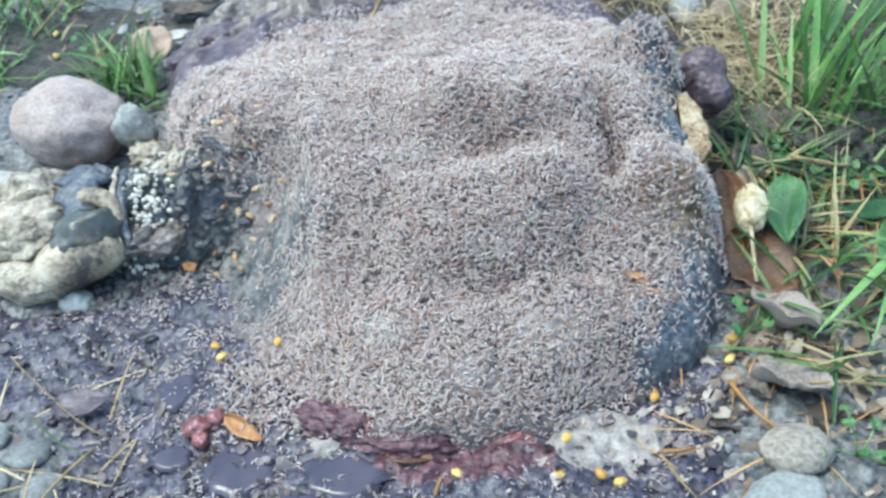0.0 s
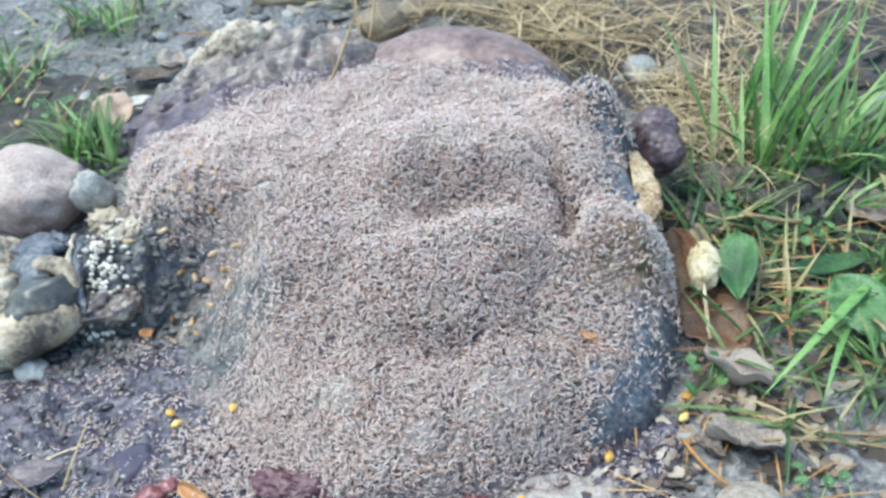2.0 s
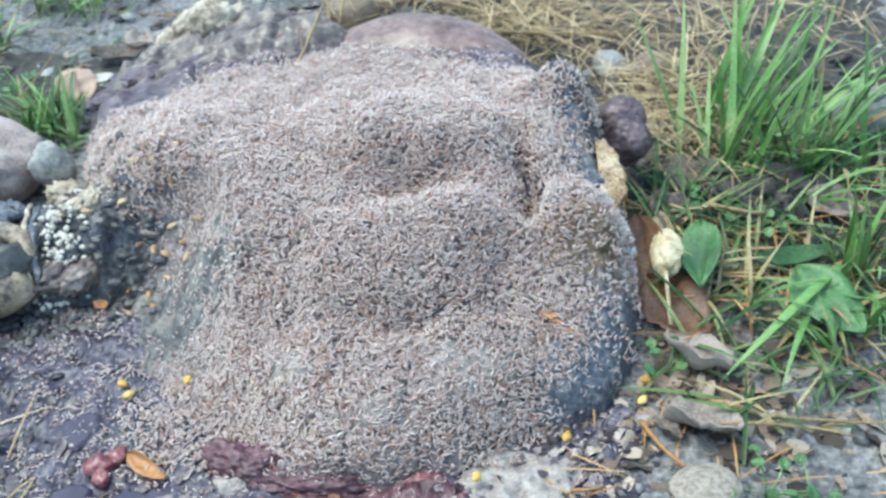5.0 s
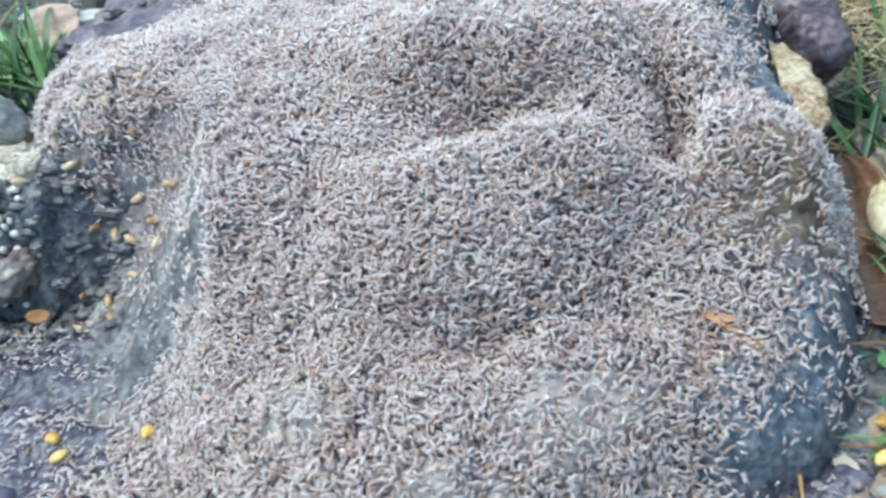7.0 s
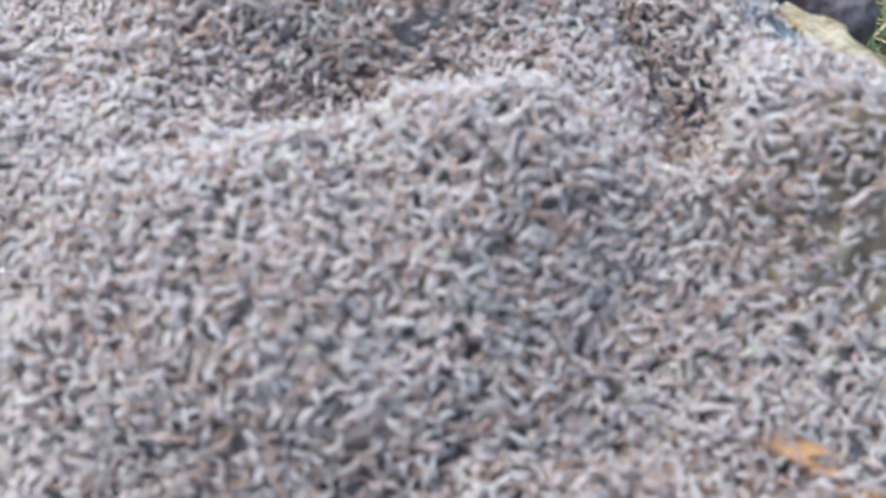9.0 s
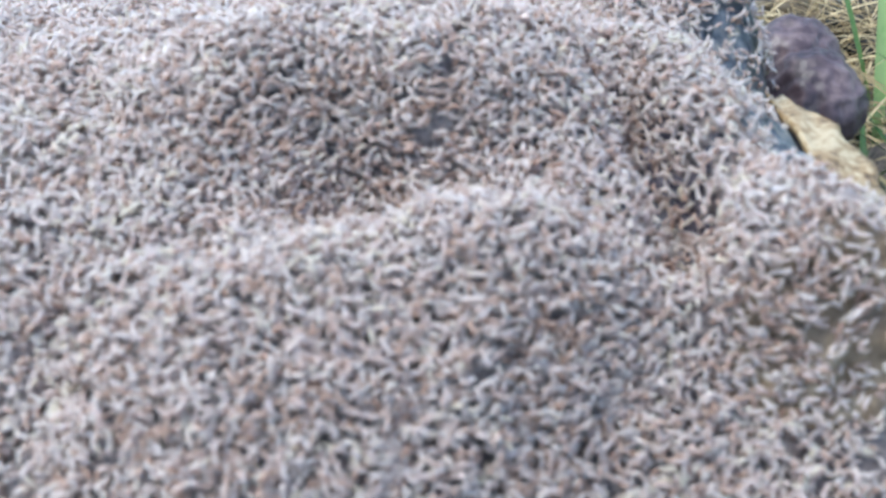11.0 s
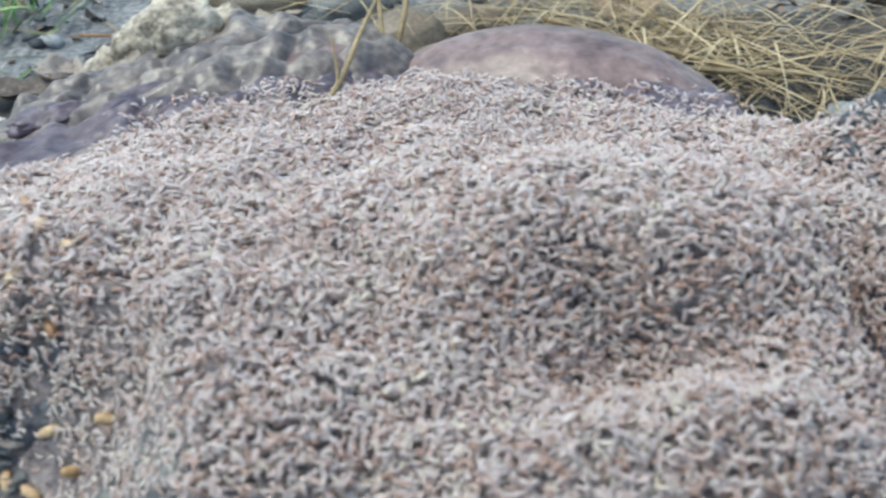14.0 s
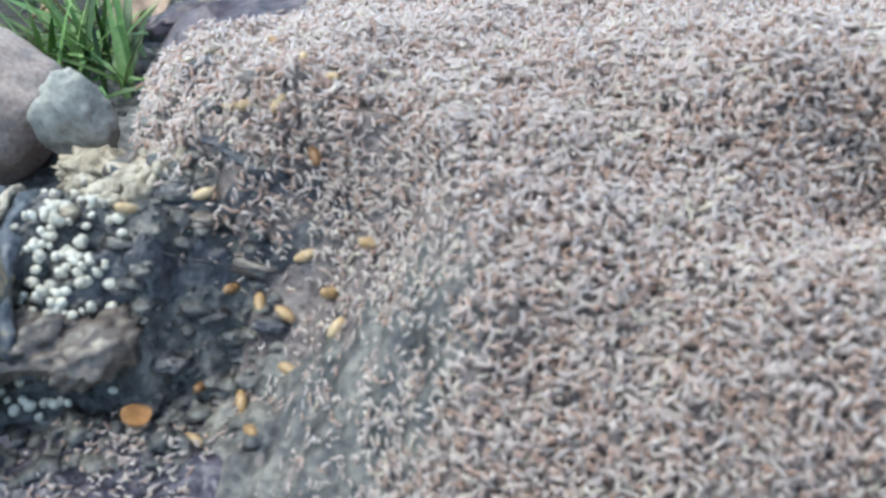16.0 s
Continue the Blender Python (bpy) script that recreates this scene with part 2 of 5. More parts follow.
def mesh_of(name, verts, faces, smooth=True):
    me = bpy.data.meshes.new(name)
    verts, faces = np.asarray(verts, np.float32), np.asarray(faces, np.int32)
    k = faces.shape[1]
    me.vertices.add(len(verts))
    me.vertices.foreach_set("co", verts.ravel())
    me.loops.add(faces.size)
    me.loops.foreach_set("vertex_index", faces.ravel())
    me.polygons.add(len(faces))
    me.polygons.foreach_set("loop_start", np.arange(0, faces.size, k, dtype=np.int32))
    me.update(calc_edges=True)
    me.validate()
    if smooth:
        me.shade_smooth()
    return me


def blob(at, radii, turn=(0, 0, 0), rough=0.12, seed=0, detail=4, lumps=3.0, flat=0.0):
    """A lumpy ellipsoid at its place in the world."""
    bm = bmesh.new()
    bmesh.ops.create_icosphere(bm, subdivisions=detail, radius=1)
    off = Vector((seed * 3.7, seed * 1.3, seed * 7.1))
    m = pose(*at, *turn)
    for v in bm.verts:
        c = v.co.copy()
        k = 1 + rough * noise.fractal(c * lumps * 0.5 + off, 1.0, 2.0, 3) + rough * 0.4 * noise.noise(c * lumps * 2 + off)
        c = c * k
        if flat:
            c.z = max(c.z, -flat)
        v.co = m @ Vector((c.x * radii[0], c.y * radii[1], c.z * radii[2]))
    return bm


def tube(points, radii, sides=6, bm=None):
    """A tapering tube along points."""
    bm = bm or bmesh.new()
    pts = [Vector(p) for p in points]
    rings = []
    for i, p in enumerate(pts):
        way = (pts[min(i + 1, len(pts) - 1)] - pts[max(i - 1, 0)]).normalized()
        side = way.cross(Vector((0.3, 0.2, 1))).normalized()
        up = side.cross(way)
        r = radii[i] if hasattr(radii, "__len__") else radii
        rings.append([bm.verts.new(p + r * (side * math.cos(a) + up * math.sin(a))) for a in (2 * math.pi * k / sides for k in range(sides))])
    for a, b in zip(rings, rings[1:]):
        for k in range(sides):
            bm.faces.new((a[k], a[(k + 1) % sides], b[(k + 1) % sides], b[k]))
    bm.faces.new(rings[0][::-1])
    bm.faces.new(rings[-1])
    return bm


def bent(a, b, sag=0.0, sway=0.0, n=7, seed=0):
    """Points of a bent line from a to b."""
    a, b = Vector(a), Vector(b)
    side = (b - a).cross(Vector((0, 0, 1)))
    side = side.normalized() if side.length else Vector((1, 0, 0))
    out = []
    for i in range(n):
        s = i / (n - 1)
        w = noise.noise(Vector((seed * 5.1, s * 2.5, 0.3))) * (b - a).length * 0.03
        out.append(a.lerp(b, s) + Vector((0, 0, sag * 4 * s * (1 - s))) + side * (sway * 4 * s * (1 - s) + w))
    return out


def blade(root, way, length, width, bend, bm=None, n=7, fold=0.25, twist=0.0):
    """A grass blade: two strips along a keel, on a line that bends over."""
    bm = bm or bmesh.new()
    p, d = Vector(root), Vector(way).normalized()
    rows = []
    for i in range(n):
        s = i / (n - 1)
        side = d.cross(Vector((0, 0, 1)))
        side = side.normalized() if side.length > 1e-3 else Vector((1, 0, 0))
        side = Matrix.Rotation(twist * s, 3, d) @ side
        up = side.cross(d)
        w = width * 0.5 * min(1.0, 0.55 + 2 * s) * (1 - s**2.2) + 1e-4
        rows.append([bm.verts.new(p + side * w + up * fold * w), bm.verts.new(p), bm.verts.new(p - side * w + up * fold * w)])
        p = p + d * (length / (n - 1))
        d = (d + Vector((d.x * 0.3, d.y * 0.3, -1)) * bend / (n - 1)).normalized()
    for a, b in zip(rows, rows[1:]):
        bm.faces.new((a[0], a[1], b[1], b[0]))
        bm.faces.new((a[1], a[2], b[2], b[1]))
    return bm


def leaf(at, length, width, turn, curl=0.2, cup=0.2, point=1.0, seed=0, wave=0.0, n=13, m=9, jag=0.0):
    """A thick leaf sheet along its own x, with a midrib, cupped across and curled along."""
    bm = bmesh.new()
    grid = []
    mat = pose(*at, *turn)
    for i in range(n):
        s = i / (n - 1)
        half = width * 0.5 * (math.sin(math.pi * s**0.8) ** point * 0.97 + 0.03)
        row = []
        for j in range(m):
            u = 2 * j / (m - 1) - 1
            edge = 1 + jag * noise.noise(Vector((s * 9 + seed, u, seed * 3.0))) * abs(u)
            z = cup * half * u * u + curl * length * (s - 0.5) ** 2 - 0.04 * width * (1 - min(1, abs(u) * 4))
            z += wave * width * noise.noise(Vector((s * 3 + seed * 7, u * 1.7, seed)))
            row.append(bm.verts.new(mat @ Vector(((s - 0.5) * length, u * half * edge, z))))
        grid.append(row)
    for a, b in zip(grid, grid[1:]):
        for j in range(m - 1):
            bm.faces.new((a[j], a[j + 1], b[j + 1], b[j]))
    return bm


def thick(ob, t=0.0006):
    mod = ob.modifiers.new("thickness", "SOLIDIFY")
    mod.thickness, mod.offset = t, 1.0
    return ob


# ---- the lie of the land ----
BODY = np.array([(0.285, 0.83), (0.296, 0.9), (0.287, 0.97), (0.282, 1.02), (0.285, 1.1), (0.27, 1.2), (0.24, 1.31), (0.16, 1.36), (0.03, 1.4), (-0.12, 1.42), (-0.25, 1.42),
                 (-0.335, 1.36), (-0.37, 1.27), (-0.36, 1.18), (-0.335, 1.1), (-0.30, 1.01), (-0.265, 0.95), (-0.26, 0.86), (-0.26, 0.77), (-0.2, 0.69), (-0.06, 0.645),
                 (0.03, 0.645), (0.106, 0.667), (0.154, 0.707), (0.235, 0.733), (0.275, 0.78)])
MASS = np.array([(0.285, 0.88), (0.255, 0.925), (0.238, 0.955), (0.234, 1.0), (0.24, 1.05), (0.258, 1.085), (0.225, 1.11), (0.215, 1.2), (0.13, 1.265), (0.05, 1.30), (-0.03, 1.315), (-0.1, 1.275), (-0.19, 1.25),
                 (-0.265, 1.21), (-0.318, 1.145), (-0.3, 1.07), (-0.225, 1.02), (-0.17, 0.98), (-0.128, 0.935), (-0.118, 0.875), (-0.16, 0.81), (-0.185, 0.725), (-0.1, 0.675),
                 (0.0, 0.655), (0.1, 0.672), (0.165, 0.705), (0.205, 0.765), (0.245, 0.825)])


def inside(poly, x, y):
    """Signed distance to a closed outline, positive inside."""
    p = np.stack([np.ravel(x), np.ravel(y)], -1)
    best, odd = np.full(len(p), 9.0), np.zeros(len(p), bool)
    for a, b in zip(poly, np.roll(poly, -1, 0)):
        ab, ap = b - a, p - a
        s = np.clip((ap @ ab) / (ab @ ab), 0, 1)
        best = np.minimum(best, np.hypot(*(ap - s[:, None] * ab).T))
        cross = (a[1] > p[:, 1]) != (b[1] > p[:, 1])
        odd ^= cross & (p[:, 0] < (b[0] - a[0]) * (p[:, 1] - a[1]) / (b[1] - a[1] + 1e-12) + a[0])
    return np.where(odd, best, -best).reshape(np.shape(x))


def step(e0, e1, v):
    s = np.clip((v - e0) / (e1 - e0), 0, 1)
    return s * s * (3 - 2 * s)


def waves(x, y, size, seed):
    """Smooth unevenness, about -1 to 1."""
    rng = np.random.RandomState(seed)
    out = 0.0
    for k in range(10):
        a, f, ph = rng.uniform(0, 6.28), rng.uniform(0.6, 1.8) / size, rng.uniform(0, 6.28)
        out = out + np.sin((x * np.cos(a) + y * np.sin(a)) * f * 6.28 + ph)
    return out / 5.0


def bump(x, y, cx, cy, sx, sy, h):
    return h * np.exp(-(((x - cx) / sx) ** 2 + ((y - cy) / sy) ** 2))


def slab(x, y, cx, cy, sx, sy, h):
    """A bump with a flat top and steeper sides."""
    return h * np.exp(-(((x - cx) / sx) ** 2 + ((y - cy) / sy) ** 2) ** 2)


def ground_z(x, y):
    near = np.exp(-((np.hypot(x, y - 1.0) / 2.0) ** 4))
    z = 0.006 * waves(x, y, 0.35, 3) * near + 0.003 * waves(x, y, 0.08, 4) * near
    return z - 0.03 * step(0.02, 0.1, inside(BODY, x, y))


def body_z(x, y):
    d = inside(BODY, x, y)
    d = d + 0.006 * waves(x, y, 0.07, 11)
    wide = 0.065 + 0.1 * (1 - step(-0.16, -0.04, x)) * (1 - step(0.93, 1.05, y)) - 0.037 * step(0.17, 0.24, x) * step(0.87, 0.93, y) * (1 - step(1.06, 1.12, y))
    s = np.clip(d / wide, 0, 1)
    soft = np.clip((wide - 0.065) / 0.1, 0, 1)
    edge = (1 - soft) * np.sqrt(np.clip(1 - (1 - s) ** 2, 0, 1)) + soft * (0.4 * s + 0.6 * s * s * (3 - 2 * s))
    x, y = x + 0.009 * waves(x, y, 0.13, 14), y + 0.011 * waves(x, y, 0.14, 15) + 0.003 * waves(x, y, 0.05, 16)
    front = 1 - step(0.9, 1.0, y)
    base = 0.05 + 0.03 * step(0.68, 0.78, y) + 0.05 * step(0.77, 0.9, y) + 0.014 * step(0.9, 1.0, y) - 0.048 * step(1.04, 1.27, y) - 0.03 * step(1.3, 1.42, y)
    base = base - 0.016 * step(0.08, 0.2, x) * (1 - step(0.8, 0.92, y)) - 0.03 * (1 - step(-0.24, -0.1, x)) * front - 0.022 * (1 - step(-0.32, -0.16, x)) * (1 - front)
    base = base - 0.036 * step(0.19, 0.29, x) * step(0.88, 0.93, y) * (1 - step(1.03, 1.08, y))
    base = base - 0.034 * (1 - step(-0.17, 0.0, x)) * (1 - step(0.8, 0.9, y))
    h = base * edge
    cut = 1 - step(0.146, 0.17, x)
    rel = bump(x, y, 0.08, 0.985, 0.1, 0.05, 0.024) * cut + slab(x, y, 0.04, 1.03, 0.12, 0.06, 0.016)
    rel += bump(x, y, 0.03, 0.855, 0.07, 0.04, 0.018) + bump(x, y - 0.15 * (x - 0.035), 0.035, 0.848, 0.065, 0.037, 0.013) + bump(x, y, 0.118, 0.88, 0.034, 0.034, 0.026) * cut + bump(x, y, -0.1, 0.93, 0.06, 0.05, 0.012)
    rel += bump(x, y + 0.3 * (x - 0.03), 0.03, 0.785, 0.04, 0.017, -0.017) + bump(x, y + 0.2 * (x - 0.07), 0.07, 0.938, 0.045, 0.024, -0.026) + bump(x, y, 0.138, 0.8, 0.022, 0.02, -0.012) + bump(x, y, -0.165, 0.86, 0.05, 0.03, -0.012)
    rel += slab(x, y, 0.18, 0.94, 0.019, 0.06, -0.036) + bump(x, y, 0.242, 1.1, 0.04, 0.036, 0.042) + bump(x, y, 0.21, 0.97, 0.03, 0.06, 0.014)
    rel += bump(x, y, 0.0, 1.25, 0.09, 0.04, 0.012) + bump(x, y, 0.03, 0.7, 0.1, 0.03, 0.012) + slab(x, y, 0.228, 0.885, 0.055, 0.034, 0.022) + bump(x, y, -0.23, 1.0, 0.06, 0.05, 0.01)
    rel += bump(x, y, 0.245, 0.855, 0.05, 0.03, 0.006) * np.sin((y - 0.35 * (x - 0.24) - 0.85 + 0.004 * waves(x, y, 0.04, 12)) * 6.28 / 0.015)
    h = h + rel * np.clip(edge, 0, 1) + edge * (0.0055 * waves(x, y, 0.075, 7) + 0.0032 * waves(x, y, 0.03, 8))
    return np.where(d > 0, h, -0.03 * np.clip(-d / 0.02, 0, 1))


def top_z(x, y):
    return np.maximum(ground_z(x, y), body_z(x, y))


def on(x, y, up=0.0):
    """A place on whatever is uppermost there."""
    return (x, y, float(top_z(np.array([x]), np.array([y]))[0]) + up)


def sheet(xs, ys, zfun, keep=None):
    X, Y = np.meshgrid(xs, ys)
    Z = zfun(X, Y)
    idx = np.arange(X.size).reshape(X.shape)
    f = np.stack([idx[:-1, :-1], idx[:-1, 1:], idx[1:, 1:], idx[1:, :-1]], -1).reshape(-1, 4)
    v = np.stack([X, Y, Z], -1).reshape(-1, 3)
    if keep is not None:
        f = f[keep(v[:, 0], v[:, 1])[f].any(1)]
        used, f = np.unique(f, return_inverse=True)
        v, f = v[used], f.reshape(-1, 4)
    return v, f


# ---- ground ----
xs = np.concatenate([[-900, -100, -20, -6, -3, -1.8], np.arange(-1.3, 1.3, 0.008), [1.8, 3, 6, 20, 100, 900]])
ys = np.concatenate([[-900, -100, -20, -6, -3, -1, -0.2, 0.2], np.arange(0.4, 2.4, 0.008), [3, 4, 6, 20, 100, 900]])
ground = placed("ground", mesh_of("ground", *sheet(xs, ys, ground_z)), MUD)
tagged(ground, "wet grey-brown mud with grit, sloping to the horizon", "ground", kind="structure")

SEEP = np.array([(-0.62, 0.95), (-0.45, 0.86), (-0.3, 0.93), (-0.15, 0.95), (0.1, 0.75), (0.2, 0.72), (0.27, 0.74), (0.25, 0.62), (0.18, 0.5), (0.0, 0.42), (-0.25, 0.42), (-0.4, 0.55), (-0.36, 0.68), (-0.6, 0.8)])


def seep_z(x, y):
    d = inside(SEEP, x, y) + 0.018 * waves(x, y, 0.12, 21)
    return ground_z(x, y) + np.clip(d / 0.03, -1, 1) * 0.006 + 0.0035 * waves(x, y, 0.045, 22) + 0.0015 * waves(x, y, 0.02, 23) + 0.03 * step(0.02, 0.1, inside(BODY, x, y)) * 0.9


seep = placed("seeped_slime", mesh_of("seep", *sheet(np.arange(-0.66, 0.32, 0.004), np.arange(0.38, 1.0, 0.004), seep_z, lambda x, y: inside(SEEP, x, y) > -0.03)), SLIME_AND_SHADE)
tagged(seep, "dark purple-grey glistening slime seeped over the mud", "slime", kind="stuff")


def lens(cx, cy, rx, ry, z, seed, h=0.004, turn=0.0):
    """A low pool or skin with an uneven outline."""
    bm = bmesh.new()
    rings, n = 7, 40
    mid = bm.verts.new((cx, cy, z + h))
    prev = None
    for k in range(1, rings + 1):
        s = k / rings
        ring = []
        for i in range(n):
            a = 2 * math.pi * i / n
            r = s * (1 + 0.3 * noise.noise(Vector((math.cos(a) * 1.6, math.sin(a) * 1.6, seed * 3.3))) + 0.22 * noise.noise(Vector((math.cos(a) * 4.5, math.sin(a) * 4.5, seed * 1.7))))
            px, py = rx * r * math.cos(a), ry * r * math.sin(a)
            px, py = px * math.cos(turn) - py * math.sin(turn), px * math.sin(turn) + py * math.cos(turn)
            ring.append(bm.verts.new((cx + px, cy + py, z + h * (1 - s**3) - 0.004 * (s == 1))))
        for i in range(n):
            j = (i + 1) % n
            if prev:
                bm.faces.new((prev[i], ring[i], ring[j], prev[j]))
            else:
                bm.faces.new((mid, ring[i], ring[j]))
        prev = ring
    return bm


for k, (x, y, rx, ry, tn) in enumerate([(-0.19, 0.64, 0.038, 0.03, 0.2), (-0.1, 0.624, 0.044, 0.024, -0.2), (-0.275, 0.737, 0.028, 0.02, 0.5), (-0.15, 0.585, 0.05, 0.022, 0.1), (-0.26, 0.655, 0.02, 0.014, 0.0)]):
    lone("puddle", lens(x, y, rx, ry, 0.0105, k, 0.0004, tn), PUDDLE, "still dark purple puddle of seeped liquid", "puddle", "puddles")


def stain(cx, cy, rx, ry, seed, label, mat=None):
    """A thin crust that lies over the slime, with a frayed edge."""
    def zf(x, y):
        d = 1 - np.hypot((x - cx) / rx, (y - cy) / ry) + 0.35 * waves(x, y, 0.05, seed) + 0.2 * waves(x, y, 0.02, seed + 1)
        return seep_z(x, y) + np.clip(d * 0.012, -0.006, 0.004)
    ob = placed("scum_patch", mesh_of("scum", *sheet(np.arange(cx - 2 * rx, cx + 2 * rx, 0.0025), np.arange(cy - 2 * ry, cy + 2 * ry, 0.0025), zf)), mat or FOAM)
    return tagged(ob, label, "scum", kind="stuff")


stain(0.152, 0.655, 0.056, 0.04, 51, "pale cream scum dried on slime beside the carcass")
stain(0.02, 0.632, 0.1, 0.022, 55, "wine-red slime seeped along the carcass edge", WINE)
stain(-0.12, 0.668, 0.02, 0.018, 53, "pale cream scum dried on slime beside the carcass")

# ---- carcass ----
carcass = thing("animal_carcass", (0, 1.0, 0), "rotting animal carcass on mud, covered by maggots", "carcass")
body = placed("torso", mesh_of("torso", *sheet(np.arange(-0.40, 0.33, 0.003), np.arange(0.6, 1.46, 0.003), body_z, lambda x, y: inside(BODY, x, y) > -0.02)), FLESH, carcass)


def skin_part(name, poly, lift, mat, label, ripple=0.0, size=0.03, seed=0):
    poly = np.array(poly)

    def zf(x, y):
        d = inside(poly, x, y) + 0.006 * waves(x, y, 0.05, seed + 5)
        return body_z(x, y) + np.clip(d / 0.012, -1, 1) * lift + ripple * waves(x, y, size, seed)

    lo, hi = poly.min(0) - 0.02, poly.max(0) + 0.02
    return part_mesh(name, sheet(np.arange(lo[0], hi[0], 0.003), np.arange(lo[1], hi[1], 0.003), zf, lambda x, y: inside(poly, x, y) > -0.012), mat, label)


def part_mesh(name, vf, mat, label, parent=None):
    return placed(name, mesh_of(name, *vf), mat, parent or carcass, label)


skin_part("flank_skin", [(0.29, 0.84), (0.24, 0.82), (0.19, 0.78), (0.15, 0.72), (0.16, 0.705), (0.24, 0.73), (0.285, 0.775)], 0.004, MEMBRANE, "blue-grey wet skin", 0.002, 0.05, 31)
skin_part("flank_skin", [(0.285, 0.92), (0.288, 1.055), (0.24, 1.07), (0.2, 1.055), (0.212, 0.985), (0.24, 0.93)], 0.005, MEMBRANE, "bare blue-grey wet skin", 0.0005, 0.05, 32)
skin_part("shoulder_skin", [(-0.36, 1.17), (-0.315, 1.14), (-0.275, 1.235), (-0.2, 1.27), (-0.21, 1.31), (-0.3, 1.30), (-0.375, 1.27)], 0.004, PLUM, "dark plum-grey wet skin", 0.002, 0.05, 33)
skin_part("back_skin", [(-0.25, 1.26), (-0.1, 1.29), (0.02, 1.31), (0.12, 1.27), (0.2, 1.21), (0.26, 1.2), (0.24, 1.31), (0.03, 1.37), (-0.12, 1.38), (-0.27, 1.33)], 0.004, PLUM, "dark purple skin with folds", 0.004, 0.04, 34)
part("hide_lobe", blob((0.09, 1.345, 0.035), (0.15, 0.078, 0.085), (0, 4, -17), 0.06, 3, 5, 2), HIDE, carcass, "smooth brown wet hide")
part("hide_lobe", blob((-0.1, 1.37, 0.045), (0.085, 0.06, 0.06), (0, 0, 8), 0.1, 5, 5, 2.5), HIDE, carcass, "smooth brown wet hide")
GUT = np.array([(-0.37, 1.29), (-0.3, 1.285), (-0.2, 1.275), (-0.1, 1.305), (-0.01, 1.345), (0.0, 1.4), (-0.06, 1.46), (-0.17, 1.49), (-0.28, 1.48), (-0.36, 1.4)])


def gut_z(x, y):
    """Folds of slack tissue that run aslant."""
    d = inside(GUT, x, y) + 0.008 * waves(x, y, 0.05, 91)
    s = np.clip(d / 0.05, 0, 1)
    along, across = x * 0.82 + y * 0.57, y * 0.82 - x * 0.57
    folds = np.abs(np.sin((across + 0.012 * waves(x, y, 0.1, 92) + 0.1 * along) * 3.14 / 0.032)) ** 0.6
    h = (0.07 + 0.036 * step(-0.3, -0.16, x)) * np.sqrt(1 - (1 - s) ** 2)
    return np.where(d > 0, h + s * (0.009 * folds - 0.006 + 0.007 * waves(x, y, 0.05, 93) + 0.003 * waves(x, y, 0.025, 95) + 0.0008 * waves(x, y, 0.015, 94)), -0.02)


part_mesh("tissue_fold", sheet(np.arange(-0.39, 0.02, 0.0028), np.arange(1.26, 1.51, 0.0028), gut_z, lambda x, y: inside(GUT, x, y) > -0.008), TISSUE, "grey-brown slack tissue in folds")
for k, (x, y, z, r) in enumerate([(-0.34, 1.31, 0.05, 0.02), (-0.33, 1.4, 0.03, 0.022), (-0.3, 1.33, 0.07, 0.016)]):
    part("tissue_fold", blob((x, y, z), (r * 2.2, r, r * 0.5), (0, 0, 35), 0.25, 20 + k, 4, 4), PLUM, carcass)
for k, (x, y, z, r) in enumerate([(-0.215, 1.43, 0.095, 0.03), (-0.25, 1.46, 0.07, 0.028), (-0.29, 1.47, 0.04, 0.024), (-0.18, 1.45, 0.09, 0.02), (-0.285, 1.42, 0.05, 0.012)]):
    part("fat_clump", blob((x, y, z), (r * 1.2, r, r), (0, 0, 30 * k), 0.2, 40 + k, 4, 4), FAT, carcass, "pale cream fat")
# hip with dark hair, and the raw end beside it
skin_part("hairy_hip", [(0.19, 1.09), (0.205, 1.05), (0.25, 1.04), (0.3, 1.06), (0.295, 1.13), (0.26, 1.16), (0.21, 1.15)], 0.005, HAIR, "black wet hairy lump", 0.003, 0.02, 36)
# the gap's shade, put in as a sheet of the dark slime colour
skin_part("torn_gap", [(0.16, 0.87), (0.158, 0.94), (0.162, 1.0), (0.19, 1.01), (0.206, 0.96), (0.2, 0.89)], 0.005, SLIME_AND_SHADE, "shade in the gap of the flank, laid on as a dark sheet", 0.002, 0.02, 40)
skin_part("wet_flank", [(-0.26, 0.93), (-0.2, 0.94), (-0.14, 0.925), (-0.105, 0.885), (-0.13, 0.85), (-0.19, 0.815), (-0.225, 0.82), (-0.25, 0.87)], 0.003, MATTED, "dark wet sunken flank", 0.004, 0.03, 39)
skin_part("flank_fold", [(0.185, 0.83), (0.24, 0.838), (0.29, 0.86), (0.292, 0.895), (0.24, 0.888), (0.195, 0.868)], 0.003, CREASE, "wrinkled brown skin folds", 0.001, 0.02, 38)
bm, rng = bmesh.new(), random.Random(88)
for k in range(150):
    a, q = rng.uniform(0, 6.28), rng.uniform(0.1, 1.35)
    d = Vector((math.cos(a) * math.sin(q), math.sin(a) * math.sin(q), math.cos(q)))
    p = Vector((0.246, 1.1, 0.132)) + Vector((d.x * 0.03, d.y * 0.028, d.z * 0.026))
    e = p + (d * 0.5 + Vector((rng.gauss(0, 0.5), rng.gauss(-0.2, 0.5), rng.gauss(-0.2, 0.3)))) * rng.uniform(0.006, 0.018)
    tube(bent(p, e, 0.001, rng.uniform(-0.003, 0.003), 4, k), [0.0014, 0.0012, 0.0009, 0.0003], 4, bm)
